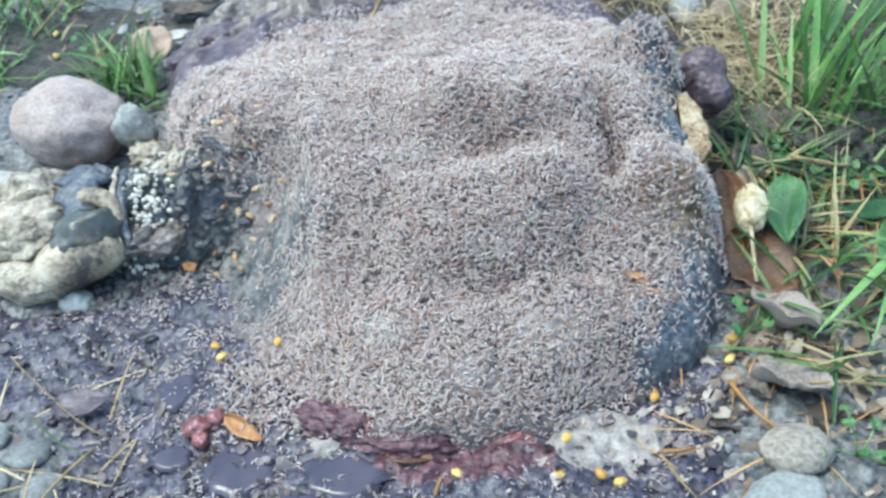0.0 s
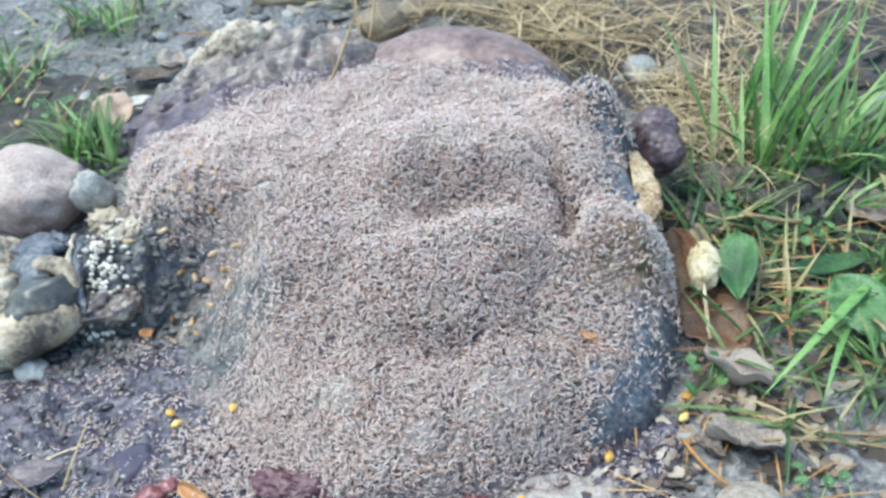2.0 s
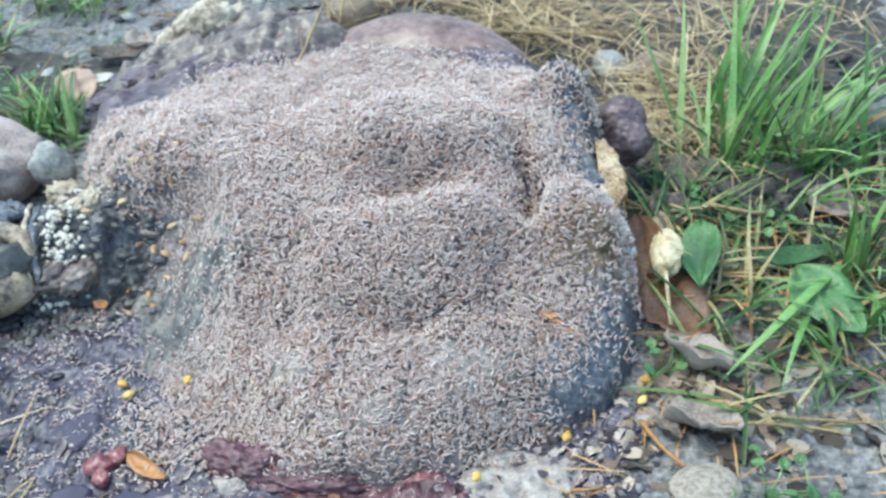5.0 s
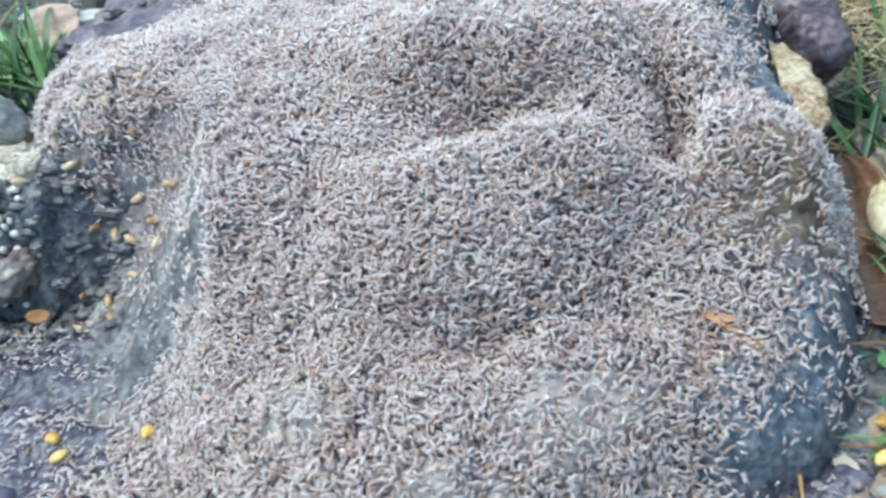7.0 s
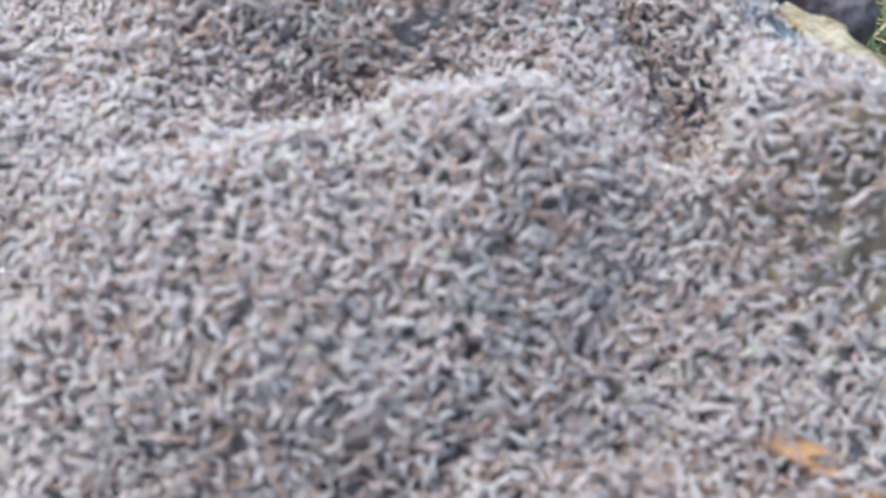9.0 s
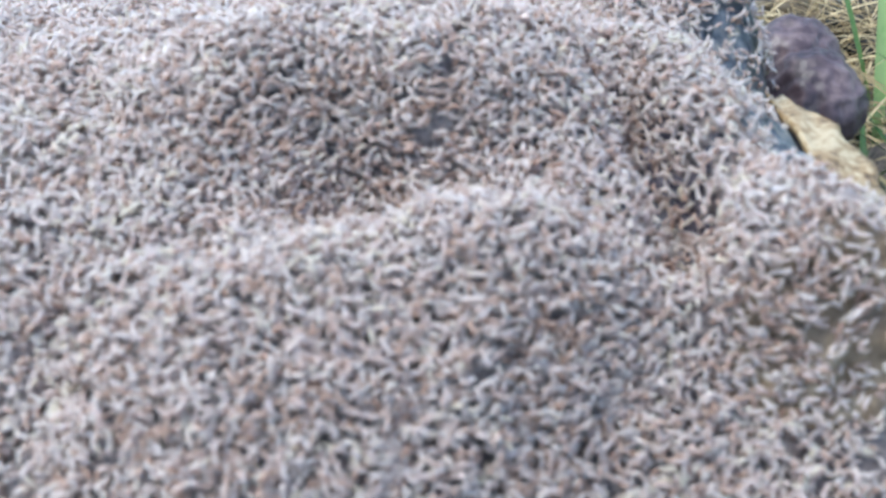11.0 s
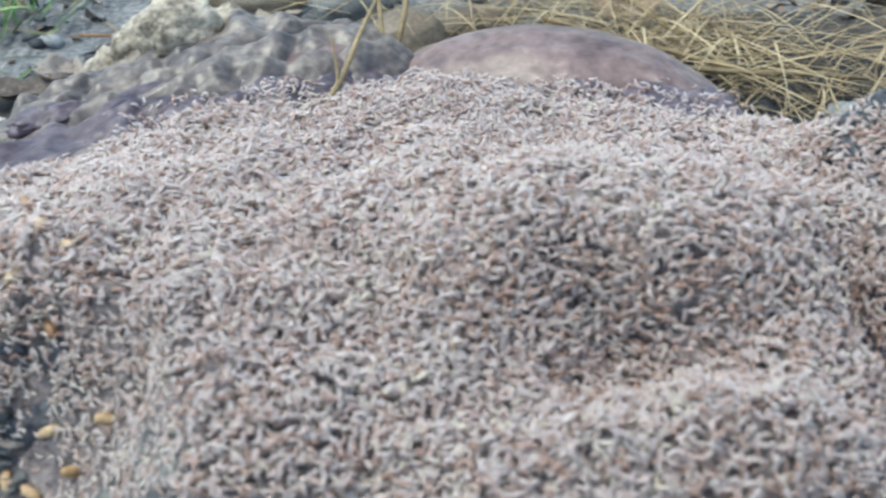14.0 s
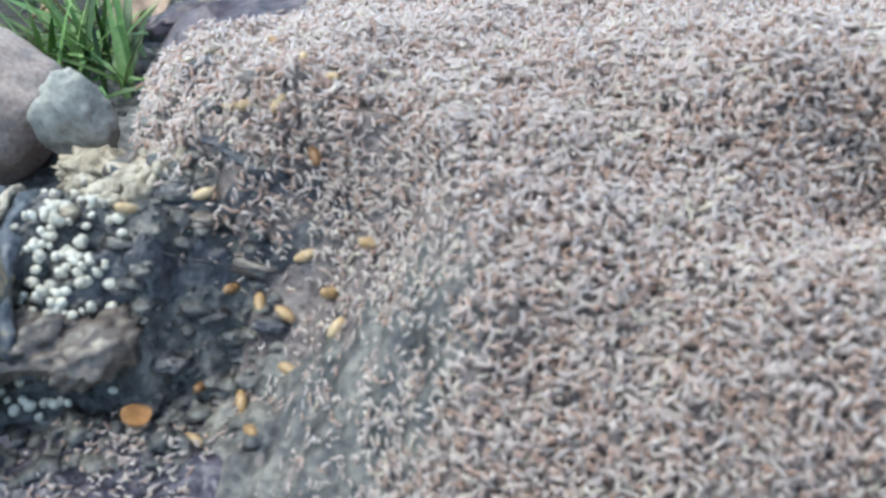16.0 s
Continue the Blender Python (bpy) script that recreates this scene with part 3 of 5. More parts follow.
tagged(part("hip_hair", bm, HAIR, carcass, "clumped black wet hair"), kind="stuff")
part("raw_end", blob((0.313, 1.088, 0.08), (0.03, 0.03, 0.03), (0, 0, 25), 0.12, 53, 5, 3), PURPLE, carcass, "purple raw meat")
part("raw_end", blob((0.314, 1.124, 0.088), (0.03, 0.026, 0.028), (0, 0, 25), 0.1, 54, 5, 3), PURPLE, carcass, "purple raw meat")
def plate(inner, outer, across, thick_by, seed):
    """A thin bowed sheet of bone between two edges."""
    rng = random.Random(seed)

    def along(edge, q):
        u = q * (len(edge) - 1)
        i = min(int(u), len(edge) - 2)
        return Vector(edge[i]).lerp(Vector(edge[i + 1]), u - i)

    bm, n = bmesh.new(), 26
    rows = []
    for side in (1, -1):
        grid = []
        for k in range(n + 1):
            q = k / n
            rag = rng.uniform(-0.003, 0.002) if side == 1 else 0
            line = []
            for m in range(across + 1):  # inner to outer edge
                w = m / across
                p = along(inner, q).lerp(along(outer, q), w * (1 + (rag / 0.03 if m == across else 0)))
                p.z = max(p.z, on(p.x, p.y, 0.003)[2]) + 0.0012 * math.sin(23 * q + 9 * w) - (thick_by if side < 0 else 0)
                line.append(bm.verts.new(p))
            grid.append(line)
        rows.append(grid)
    for g, flip in ((rows[0], False), (rows[1], True)):
        for a, b in zip(g, g[1:]):
            for m in range(across):
                f = (a[m], b[m], b[m + 1], a[m + 1])
                bm.faces.new(f[::-1] if flip else f)
    for m in (0, across):
        for k in range(n):
            bm.faces.new((rows[0][k][m], rows[1][k][m], rows[1][k + 1][m], rows[0][k + 1][m]))
    bmesh.ops.recalc_face_normals(bm, faces=bm.faces)
    return bm


part("rib_bone", plate([(0.27, 1.052, 0.108), (0.266, 1.012, 0.116), (0.262, 0.97, 0.12), (0.261, 0.945, 0.114), (0.257, 0.925, 0.107)], [(0.283, 1.056, 0.104), (0.29, 1.012, 0.112), (0.292, 0.968, 0.112), (0.289, 0.942, 0.106), (0.27, 0.922, 0.1)], 9, 0.004, 3), BONE, carcass, "yellowed flat bone")
for k in range(7):
    q = k / 6
    part("gristle", blob(on(0.275 + 0.014 * q, 0.93 - 0.04 * q, 0.004), (0.004, 0.006, 0.004), (0, 0, 50 * k), 0.5, 160 + k, 3, 4), SHELL, carcass, "white gristle")
FILMS = [(0.1, 0.735, 0.05, 0.03), (0.03, 0.69, 0.04, 0.02), (-0.06, 0.75, 0.03, 0.025)]
for k, (x, y, rx, ry) in enumerate(FILMS):
    ring = [(x + rx * (1 + 0.25 * math.sin(3 * a + k)) * math.cos(a), y + ry * (1 + 0.3 * math.sin(2 * a + 2 * k)) * math.sin(a)) for a in (2 * math.pi * i / 14 for i in range(14))]
    skin_part("scum_film", ring, 0.0035, FOAM, "pale grey scum dried on the skin", 0.0012, 0.02, 70 + 3 * k)
part("raw_edge", blob((-0.1, 0.678, 0.014), (0.045, 0.02, 0.015), (0, 0, -20), 0.35, 61, 5, 5), WINE, carcass, "dark red raw edge")
part("raw_edge", blob((-0.04, 0.655, 0.01), (0.05, 0.016, 0.013), (0, 0, -5), 0.35, 62, 5, 5), WINE, carcass, "dark red raw edge")
part("raw_edge", blob((0.062, 0.654, 0.008), (0.022, 0.008, 0.01), (0, 0, 15), 0.5, 63, 4, 4), RED, carcass, "red raw edge")

# fore leg: dark shreds of skin out of the shoulder, a grey band, then the foot
LEG = np.array([(-0.19, 0.955), (-0.2, 1.05), (-0.27, 1.11), (-0.34, 1.085), (-0.42, 1.05), (-0.43, 0.95), (-0.36, 0.915), (-0.29, 0.93), (-0.24, 0.945)])


def leg_z(x, y):
    d = inside(LEG, x, y) + 0.008 * waves(x, y, 0.05, 61)
    s = np.clip(d / 0.065, 0, 1)
    h = (0.074 + 0.018 * step(-0.36, -0.24, x)) * s * (2 - s) * (0.75 + 0.25 * s)
    ridges = 0.007 * waves(x * 0.3 + y * 0.12, y, 0.03, 62) + 0.004 * waves(x * 0.5, y, 0.013, 63) + 0.003 * waves(x, y, 0.016, 64)
    return np.where(d > 0, h + ridges * s, -0.02)


leg = part_mesh("fore_leg", sheet(np.arange(-0.45, -0.17, 0.0022), np.arange(0.89, 1.13, 0.0022), leg_z, lambda x, y: inside(LEG, x, y) > -0.01), MATTED, "dark matted wet lower leg")
for k in range(4):
    rng = random.Random(100 + k)
    x0, y0 = -0.205 + rng.uniform(-0.06, 0.02), 0.995 + rng.uniform(-0.045, 0.06)
    x1, y1 = x0 - rng.uniform(0.04, 0.12), y0 + rng.gauss(0.005, 0.02)
    z0, z1 = (float(max(leg_z(np.array([a]), np.array([b]))[0], top_z(np.array([a]), np.array([b]))[0])) for a, b in ((x0, y0), (x1, y1)))
    r = rng.uniform(0.0004, 0.0009)
    part("hair_strand", tube(bent((x0, y0, z0 + 0.002), (x1, y1, z1 + 0.002), rng.uniform(-0.002, 0.003), rng.uniform(-0.015, 0.015), 8, k), [r * 0.4, r * 0.8, r, r * 1.1, r, r * 0.9, r, r * 0.3], 6), HAIR if k % 3 else TISSUE, leg)
for k in range(11):
    rng = random.Random(700 + k)
    x, y = rng.uniform(-0.33, -0.2), 0.995 + rng.gauss(0, 0.035)
    z = float(max(leg_z(np.array([x]), np.array([y]))[0], top_z(np.array([x]), np.array([y]))[0]))
    part("skin_shred", blob((x, y, z + 0.001), (rng.uniform(0.01, 0.02), rng.uniform(0.005, 0.009), rng.uniform(0.002, 0.004)), (rng.uniform(-20, 20), rng.uniform(-10, 10), rng.gauss(-8, 18)), 0.45, 700 + k, 3, 4), (SKIN, TISSUE, SKIN, MATTED)[k % 4], leg)
for k, (x, y, z, r, mt) in enumerate([(-0.285, 1.06, 0.072, 0.02, FAT), (-0.31, 1.045, 0.068, 0.017, FAT), (-0.325, 1.075, 0.055, 0.016, TISSUE), (-0.265, 1.025, 0.08, 0.013, TISSUE), (-0.29, 1.02, 0.076, 0.016, FAT), (-0.362, 1.112, 0.03, 0.019, FAT), (-0.34, 0.94, 0.04, 0.02, TISSUE), (-0.31, 0.935, 0.04, 0.018, TISSUE), (-0.26, 1.08, 0.08, 0.016, SKIN)]):
    part("fat_clump", blob((x, y, z), (r * 1.5, r, r * 0.7), (0, 0, 33 * k), 0.4, 80 + k, 4, 6), mt, leg)
def draped(line, width, seed):
    """A strip of skin that lies over the leg along a line and tapers to its end."""
    line = np.array(line)
    way = np.gradient(line, axis=0)
    side = np.stack([-way[:, 1], way[:, 0]], -1) / np.linalg.norm(way, axis=1, keepdims=True)
    taper = width * np.linspace(1.0, 0.25, len(line))[:, None]
    poly = np.concatenate([line + side * taper, (line - side * taper)[::-1]])

    def zf(x, y):
        d = inside(poly, x, y) + 0.002 * waves(x, y, 0.025, seed)
        return np.maximum(leg_z(x, y), top_z(x, y)) + np.clip(d / 0.005, -1, 1) * 0.004 + 0.0012 * waves(x, y, 0.012, seed + 1)

    lo, hi = poly.min(0) - 0.008, poly.max(0) + 0.008
    return sheet(np.arange(lo[0], hi[0], 0.002), np.arange(lo[1], hi[1], 0.002), zf, lambda x, y: inside(poly, x, y) > -0.006)


for k, (line, w) in enumerate([([(-0.345, 1.0), (-0.3, 1.008), (-0.25, 1.0), (-0.195, 0.985)], 0.008), ([(-0.33, 0.965), (-0.28, 0.972), (-0.23, 0.98), (-0.18, 0.972)], 0.01),
                               ([(-0.31, 1.095), (-0.27, 1.09), (-0.235, 1.07), (-0.2, 1.055)], 0.014), ([(-0.285, 1.05), (-0.25, 1.045), (-0.21, 1.03)], 0.011), ([(-0.34, 1.03), (-0.31, 1.028), (-0.27, 1.025)], 0.006)]):
    part_mesh("skin_strip", draped(line, w, 300 + 4 * k), SKIN, "black wet strip of skin", leg)
foot = part("foot", blob((-0.47, 0.965, 0.03), (0.085, 0.055, 0.04), (0, 0, 8), 0.3, 72, 5, 5), FAT, carcass, "cream matted fur foot")
part("foot_fur", blob((-0.48, 1.02, 0.045), (0.06, 0.03, 0.03), (0, 0, 10), 0.4, 73, 4, 6), FAT, foot)
part("foot_fur", blob((-0.405, 1.02, 0.055), (0.03, 0.025, 0.025), (0, 0, 10), 0.35, 74, 4, 5), MEMBRANE, foot, "blue-grey smooth tendon")
part("hoof", blob((-0.392, 0.932, 0.056), (0.046, 0.03, 0.03), (0, -12, 24), 0.22, 75, 4, 4), HOOF, foot, "dark shiny hoof")
part("toe", tube(bent((-0.44, 0.885, 0.026), (-0.352, 0.914, 0.042), 0.006, -0.018, 11, 3), [0.02, 0.026, 0.029, 0.031, 0.032, 0.032, 0.031, 0.029, 0.026, 0.02, 0.009], 14), TOE, foot, "tan worn toe")
part("toe", blob((-0.46, 0.902, 0.022), (0.05, 0.026, 0.024), (0, 0, -10), 0.16, 77, 4, 3), FAT, foot, "cream toe")
part("hoof_rim", tube(bent((-0.425, 0.962, 0.064), (-0.35, 0.935, 0.06), 0.022, -0.018, 8, 7), [0.004, 0.008, 0.01, 0.011, 0.011, 0.01, 0.008, 0.004], 8), TOE, foot)
def ribbon(points, width, depth):
    """A rounded strap over points, its width along the leg."""
    bm = bmesh.new()
    rings = []
    for p, w in zip(points, width):
        rings.append([bm.verts.new((p[0] + w * math.cos(a), p[1], p[2] + depth * math.sin(a))) for a in (2 * math.pi * q / 12 for q in range(12))])
    for a, b in zip(rings, rings[1:]):
        for q in range(12):
            bm.faces.new((a[q], a[(q + 1) % 12], b[(q + 1) % 12], b[q]))
    bm.faces.new(rings[0][::-1])
    bm.faces.new(rings[-1])
    return bm


for k, (x, wd) in enumerate(((-0.425, 0.032), (-0.387, 0.0032), (-0.378, 0.008))):
    pts = [(x + 0.035 * q + 0.004 * math.sin(6 * q), 1.055 - 0.135 * q, (0.03, 0.034, 0.028)[k] + 0.05 * math.sin(math.pi * (0.12 + 0.76 * q))) for q in (i / 13 for i in range(14))]
    rng = random.Random(50 + k)
    band = ribbon(pts, [wd * rng.uniform(0.6, 1.15) * (0.55 + 0.45 * math.sin(math.pi * (0.1 + 0.8 * q / 13))) for q in range(14)], (0.011, 0.003, 0.007)[k])
    bmesh.ops.subdivide_edges(band, edges=band.edges[:], cuts=2, use_grid_fill=True)
    for v in band.verts:
        v.co += 0.004 * noise.noise_vector(v.co * 40) + 0.0012 * noise.noise_vector(v.co * 190)
    part("leg_band", band, (MEMBRANE, FAT, MEMBRANE)[k], leg, "grey-blue tendon band")


def spheres(name, spots, r, mat, parent, label, squash=1.0):
    bm = bmesh.new()
    for k, p in enumerate(spots):
        q = r * (0.7 + 0.6 * random.Random(k).random())
        m = Matrix.Translation(p) @ pose(0, 0, 0, 40 * k, 70 * k, 0) @ Matrix.Diagonal((q * squash, q, q, 1))
        bmesh.ops.create_icosphere(bm, subdivisions=2, radius=1, matrix=m)
    return part(name, bm, mat, parent, label)


rng = random.Random(5)
spots = [Vector((lx := -0.332 + rng.gauss(0, 0.013), ly := 0.965 + rng.gauss(0, 0.03), float(leg_z(np.array([lx]), np.array([ly]))[0]) + 0.005)) for _ in range(170)]
tagged(spheres("egg_cluster", spots, 0.0024, EGG, carcass, "cluster of white eggs", 1.35), kind="stuff")
spots = [Vector((lx := -0.305 + rng.gauss(0, 0.018), ly := 1.035 + rng.gauss(0, 0.022), float(leg_z(np.array([lx]), np.array([ly]))[0]) + 0.005)) for _ in range(70)]
tagged(spheres("egg_cluster", spots, 0.0046, FAT, carcass, "cream lumps of fat and eggs", 1.4), kind="stuff")
for k, (x, y) in enumerate([(-0.29, 1.09), (-0.275, 1.1), (-0.26, 1.085), (-0.25, 1.03), (-0.262, 1.0), (-0.24, 1.045), (-0.23, 0.965), (-0.215, 0.955), (-0.3, 0.99), (-0.245, 0.97), (-0.235, 1.03), (-0.24, 1.02), (-0.228, 1.06), (-0.22, 1.01), (-0.2, 0.99), (-0.21, 0.93), (-0.19, 0.95), (-0.26, 0.94), (-0.225, 0.9), (-0.3, 1.12), (-0.275, 1.065), (-0.255, 1.055), (-0.235, 1.085), (-0.28, 1.115), (-0.315, 1.105), (-0.21, 1.035), (-0.195, 1.02), (-0.205, 0.97), (-0.185, 0.93), (-0.235, 0.925), (-0.255, 0.905), (-0.17, 0.955)]):
    m = (x, y, max(on(x, y)[2], float(leg_z(np.array([x]), np.array([y]))[0])) + 0.005)
    part("pupa", blob(m, (0.0066, 0.003, 0.003), (0, 20, 47 * k), 0.1, k, 2), PUPA, carcass, "amber fly pupa")
for k, (x, y) in enumerate([(0.184, 0.79), (0.194, 0.785), (0.204, 0.777), (0.19, 0.792)]):
    part("torn_flap", leaf(on(x, y, 0.007), 0.02, 0.006, (20 * k - 30, 8, -35 + 8 * k), 0.3, 0.6, 0.7, 60 + k, wave=0.3, n=7, m=5, jag=0.5), ORANGELEAF, carcass, "orange torn flap")

# ---- stones ----
def stone(at, radii, mat, label, seed, turn=0, rough=0.1, name="stone", detail=4, group=""):
    ob = lone(name, blob(at, radii, (0, 0, turn), rough, seed, detail, 2.2), mat, label, "stone", group)
    return ob


stone((-0.478, 1.175, 0.042), (0.073, 0.058, 0.058), GRANITE, "large smooth rounded pinkish granite stone beside the carcass", 201, -8, 0.13, detail=5)
stone((-0.384, 1.142, 0.052), (0.025, 0.012, 0.032), PALESTONE, "small upright pale grey stone beside the rounded boulder", 202, 10, 0.3)
stone((-0.55, 1.075, 0.02), (0.055, 0.03, 0.02), PALESTONE, "flat grey stone under the matted foot", 203, 5, 0.12)
stone((0.313, 0.622, 0.012), (0.032, 0.026, 0.018), TANSTONE, "pale tan rounded stone in mud", 204, 0, 0.1)
stone((0.29, 0.576, 0.004), (0.04, 0.026, 0.012), GREYSTONE, "pale grey flat stone in mud", 205, 20, 0.14)
stone((-0.2, 1.75, 0.008), (0.06, 0.028, 0.024), BROWNSTONE, "brown wet rounded stone behind the carcass", 206, -6, 0.1)
stone((-0.09, 1.73, 0.004), (0.045, 0.03, 0.022), GREYSTONE, "dark grey wet stone behind the carcass", 207, 14, 0.15)
stone((-0.03, 1.6, 0.015), (0.04, 0.035, 0.03), BROWNSTONE, "small brown stone behind the carcass", 208, 0, 0.15)
stone((0.03, 1.65, 0.006), (0.05, 0.024, 0.022), BROWNSTONE, "long brown stone behind the carcass", 209, 18, 0.12)
stone((0.52, 1.72, 0.03), (0.065, 0.035, 0.04), GREYSTONE, "pale blue-grey block of stone in dry straw", 210, -4, 0.08)
stone((0.345, 1.385, 0.015), (0.022, 0.03, 0.02), GREYSTONE, "small pale stone beside straw", 211, 20, 0.2)
stone((0.40, 1.36, 0.015), (0.04, 0.028, 0.03), BROWNSTONE, "dark brown stone under dry grass", 212, 20, 0.2)
stone((0.66, 1.19, 0.03), (0.06, 0.035, 0.035), GREYSTONE, "pale stone behind the tall grass", 213, -20, 0.12)
stone((-0.41, 0.885, 0.0), (0.02, 0.016, 0.014), GREYSTONE, "small dark wet pebble under the foot", 214, -20, 0.2)
for k, (x, y, r) in enumerate([(-0.409, 0.674, 0.018), (-0.382, 0.633, 0.017), (-0.43, 0.64, 0.014), (-0.445, 0.7, 0.013), (-0.4, 0.6, 0.015), (-0.46, 0.67, 0.012)]):
    stone((x, y, 0.002), (r * 1.3, r, r * 0.55), GREYSTONE, "rounded pale grey pebble in mud", 220 + k, 37 * k, 0.12, "pebble", 3, "pebbles at the mud's edge")

# grit all over the mud
gn = np.random.RandomState(8)
seed_bm = bmesh.new()
bmesh.ops.create_icosphere(seed_bm, subdivisions=1, radius=1)
gv, gf = np.array([v.co[:] for v in seed_bm.verts]), np.array([[v.index for v in f.verts] for f in seed_bm.faces])
seed_bm.free()


def lumps(name, px, py, small, large, flat, zf, mat, label, category):
    """Small lumps past counting, sunk a little into the surface zf."""
    size = small + (large - small) * gn.uniform(0, 1, len(px)) ** 4
    yaw = gn.uniform(0, 6.28, len(px))
    lump = 1 + 0.22 * gn.normal(0, 1, (len(px), len(gv), 1)).clip(-1.2, 1.2)
    pv = gv[None] * lump * size[:, None, None] * np.array([1.5, 1.0, flat])
    c, q = np.cos(yaw)[:, None], np.sin(yaw)[:, None]
    pv = np.stack([pv[..., 0] * c - pv[..., 1] * q + px[:, None], pv[..., 0] * q + pv[..., 1] * c + py[:, None], pv[..., 2] + (zf(px, py) + size * 0.15)[:, None]], -1)
    pf = gf[None] + (np.arange(len(px)) * len(gv))[:, None, None]
    ob = placed(name, mesh_of(name, pv.reshape(-1, 3), pf.reshape(-1, 3)), mat)
    return tagged(ob, label, category, kind="stuff")


px, py = gn.uniform(-0.95, 0.95, 4200), gn.uniform(0.45, 2.2, 4200)
far = (inside(BODY, px, py) < -0.01) & (inside(SEEP, px, py) < 0.0)
lumps("grit", px[far], py[far], 0.002, 0.012, 0.6, ground_z, PEBBLE, "mixed grey grit and small pebbles on mud", "grit")
px, py = gn.uniform(-0.42, -0.17, 1700), gn.uniform(0.86, 1.08, 1700)
limb = (inside(BODY, px, py) < 0.05) & (inside(LEG, px, py) > -0.05)
lumps("tissue_crumbs", px[limb], py[limb], 0.0018, 0.008, 0.32, lambda x, y: np.maximum(np.maximum(leg_z(x, y), body_z(x, y)), seep_z(x, y)), MATTED, "grey-brown rotten crumbs clinging to the leg", "scraps")
px, py = gn.uniform(-0.62, 0.3, 2600), gn.uniform(0.45, 0.98, 2600)
near = (inside(BODY, px, py) < 0.01) & (inside(SEEP, px, py) > 0.0)
lumps("slime_lumps", px[near], py[near], 0.0012, 0.005, 0.3, seep_z, SCRAP, "small slimy lumps and scraps in the seeped slime", "scraps")

# ---- leaves, husk, corn ----
def leafy(name, mat, label, category="leaf", group="", **kw):
    return thick(lone(name, leaf(**kw), mat, label, category, group))


leafy("dead_leaf", PINKLEAF, "pale brown rounded dead leaf leaning on the skin", at=(-0.412, 1.378, 0.03), length=0.06, width=0.056, turn=(38, -12, 20), curl=0.5, cup=0.15, point=0.5, seed=1, wave=0.1)
leafy("dead_leaf", DEADLEAF, "grey-brown dead leaf flat on mud", at=(-0.378, 1.5, 0.016), length=0.085, width=0.04, turn=(8, 0, 15), curl=0.4, cup=0.2, point=0.6, seed=2, wave=0.25, jag=0.4)
leafy("dead_leaf", DEADLEAF, "grey-brown dead leaf flat on mud", at=(-0.355, 1.53, 0.018), length=0.05, width=0.045, turn=(12, 5, 80), curl=0.4, cup=0.2, point=0.5, seed=3, wave=0.25, jag=0.4)
leafy("dead_leaf", PINKLEAF, "pale brown dead leaf in dry straw", at=(0.2, 1.66, 0.03), length=0.075, width=0.06, turn=(25, 0, 5), curl=0.3, cup=0.1, point=0.5, seed=4, wave=0.15)
leafy("dead_leaf", DEADLEAF, "curled grey dead leaf folded over on mud", at=(0.323, 0.694, 0.016), length=0.074, width=0.048, turn=(-25, 0, -20), curl=0.3, cup=0.7, point=0.5, seed=5, wave=0.3, jag=0.5)
leafy("dead_leaf", DEADLEAF, "curled grey dead leaf folded over on mud", at=(0.336, 0.782, 0.02), length=0.08, width=0.046, turn=(-24, 0, -50), curl=0.35, cup=0.6, point=0.5, seed=6, wave=0.35, jag=0.5)
leafy("dead_leaf", DEADLEAF, "small broken grey dead leaf on mud", at=(0.29, 0.695, 0.012), length=0.035, width=0.022, turn=(-25, 0, -50), curl=0.3, cup=0.6, point=0.5, seed=7, wave=0.3, jag=0.4)
leafy("dead_leaf", RUSTLEAF, "wet rust-brown leaf beneath the husk", at=(0.335, 0.865, 0.012), length=0.1, width=0.075, turn=(8, 5, -60), curl=0.2, cup=0.15, point=0.55, seed=8, wave=0.2, jag=0.3)
leafy("dead_leaf", RUSTLEAF, "wet rust-brown leaf against the carcass", at=(0.315, 0.93, 0.028), length=0.1, width=0.05, turn=(30, 35, -80), curl=0.3, cup=0.4, point=0.6, seed=9, wave=0.15)
leafy("dead_leaf", DEADLEAF, "dull brown dead leaf in grass", at=(0.36, 1.03, 0.02), length=0.06, width=0.05, turn=(15, 0, 40), curl=0.4, cup=0.3, point=0.6, seed=10, wave=0.2)
leafy("dead_leaf", DEADLEAF, "dark brown dead leaf in grass", at=(0.40, 1.10, 0.02), length=0.075, width=0.05, turn=(25, 0, -10), curl=0.3, cup=0.3, point=0.6, seed=11, wave=0.2)
leafy("dead_leaf", DEADLEAF, "dull brown dead leaf in grass", at=(0.55, 1.02, 0.02), length=0.07, width=0.045, turn=(15, 0, -40), curl=0.4, cup=0.3, point=0.6, seed=12, wave=0.2)
leafy("dead_leaf", ORANGELEAF, "curled orange-tan leaf on slime", at=(-0.19, 0.68, 0.018), length=0.052, width=0.017, turn=(50, 0, -38), curl=0.35, cup=1.1, point=0.7, seed=13, wave=0.2)
leafy("dead_leaf", ORANGELEAF, "small orange leaf scrap on slime", at=(-0.283, 0.908, 0.022), length=0.018, width=0.013, turn=(25, 20, 60), curl=0.3, cup=0.2, point=0.6, seed=14)
leafy("dead_leaf", PLUM, "dark plum-brown leaf on slime", at=(-0.363, 0.725, 0.014), length=0.06, width=0.032, turn=(10, 0, 8), curl=0.2, cup=0.2, point=0.7, seed=15, wave=0.1)
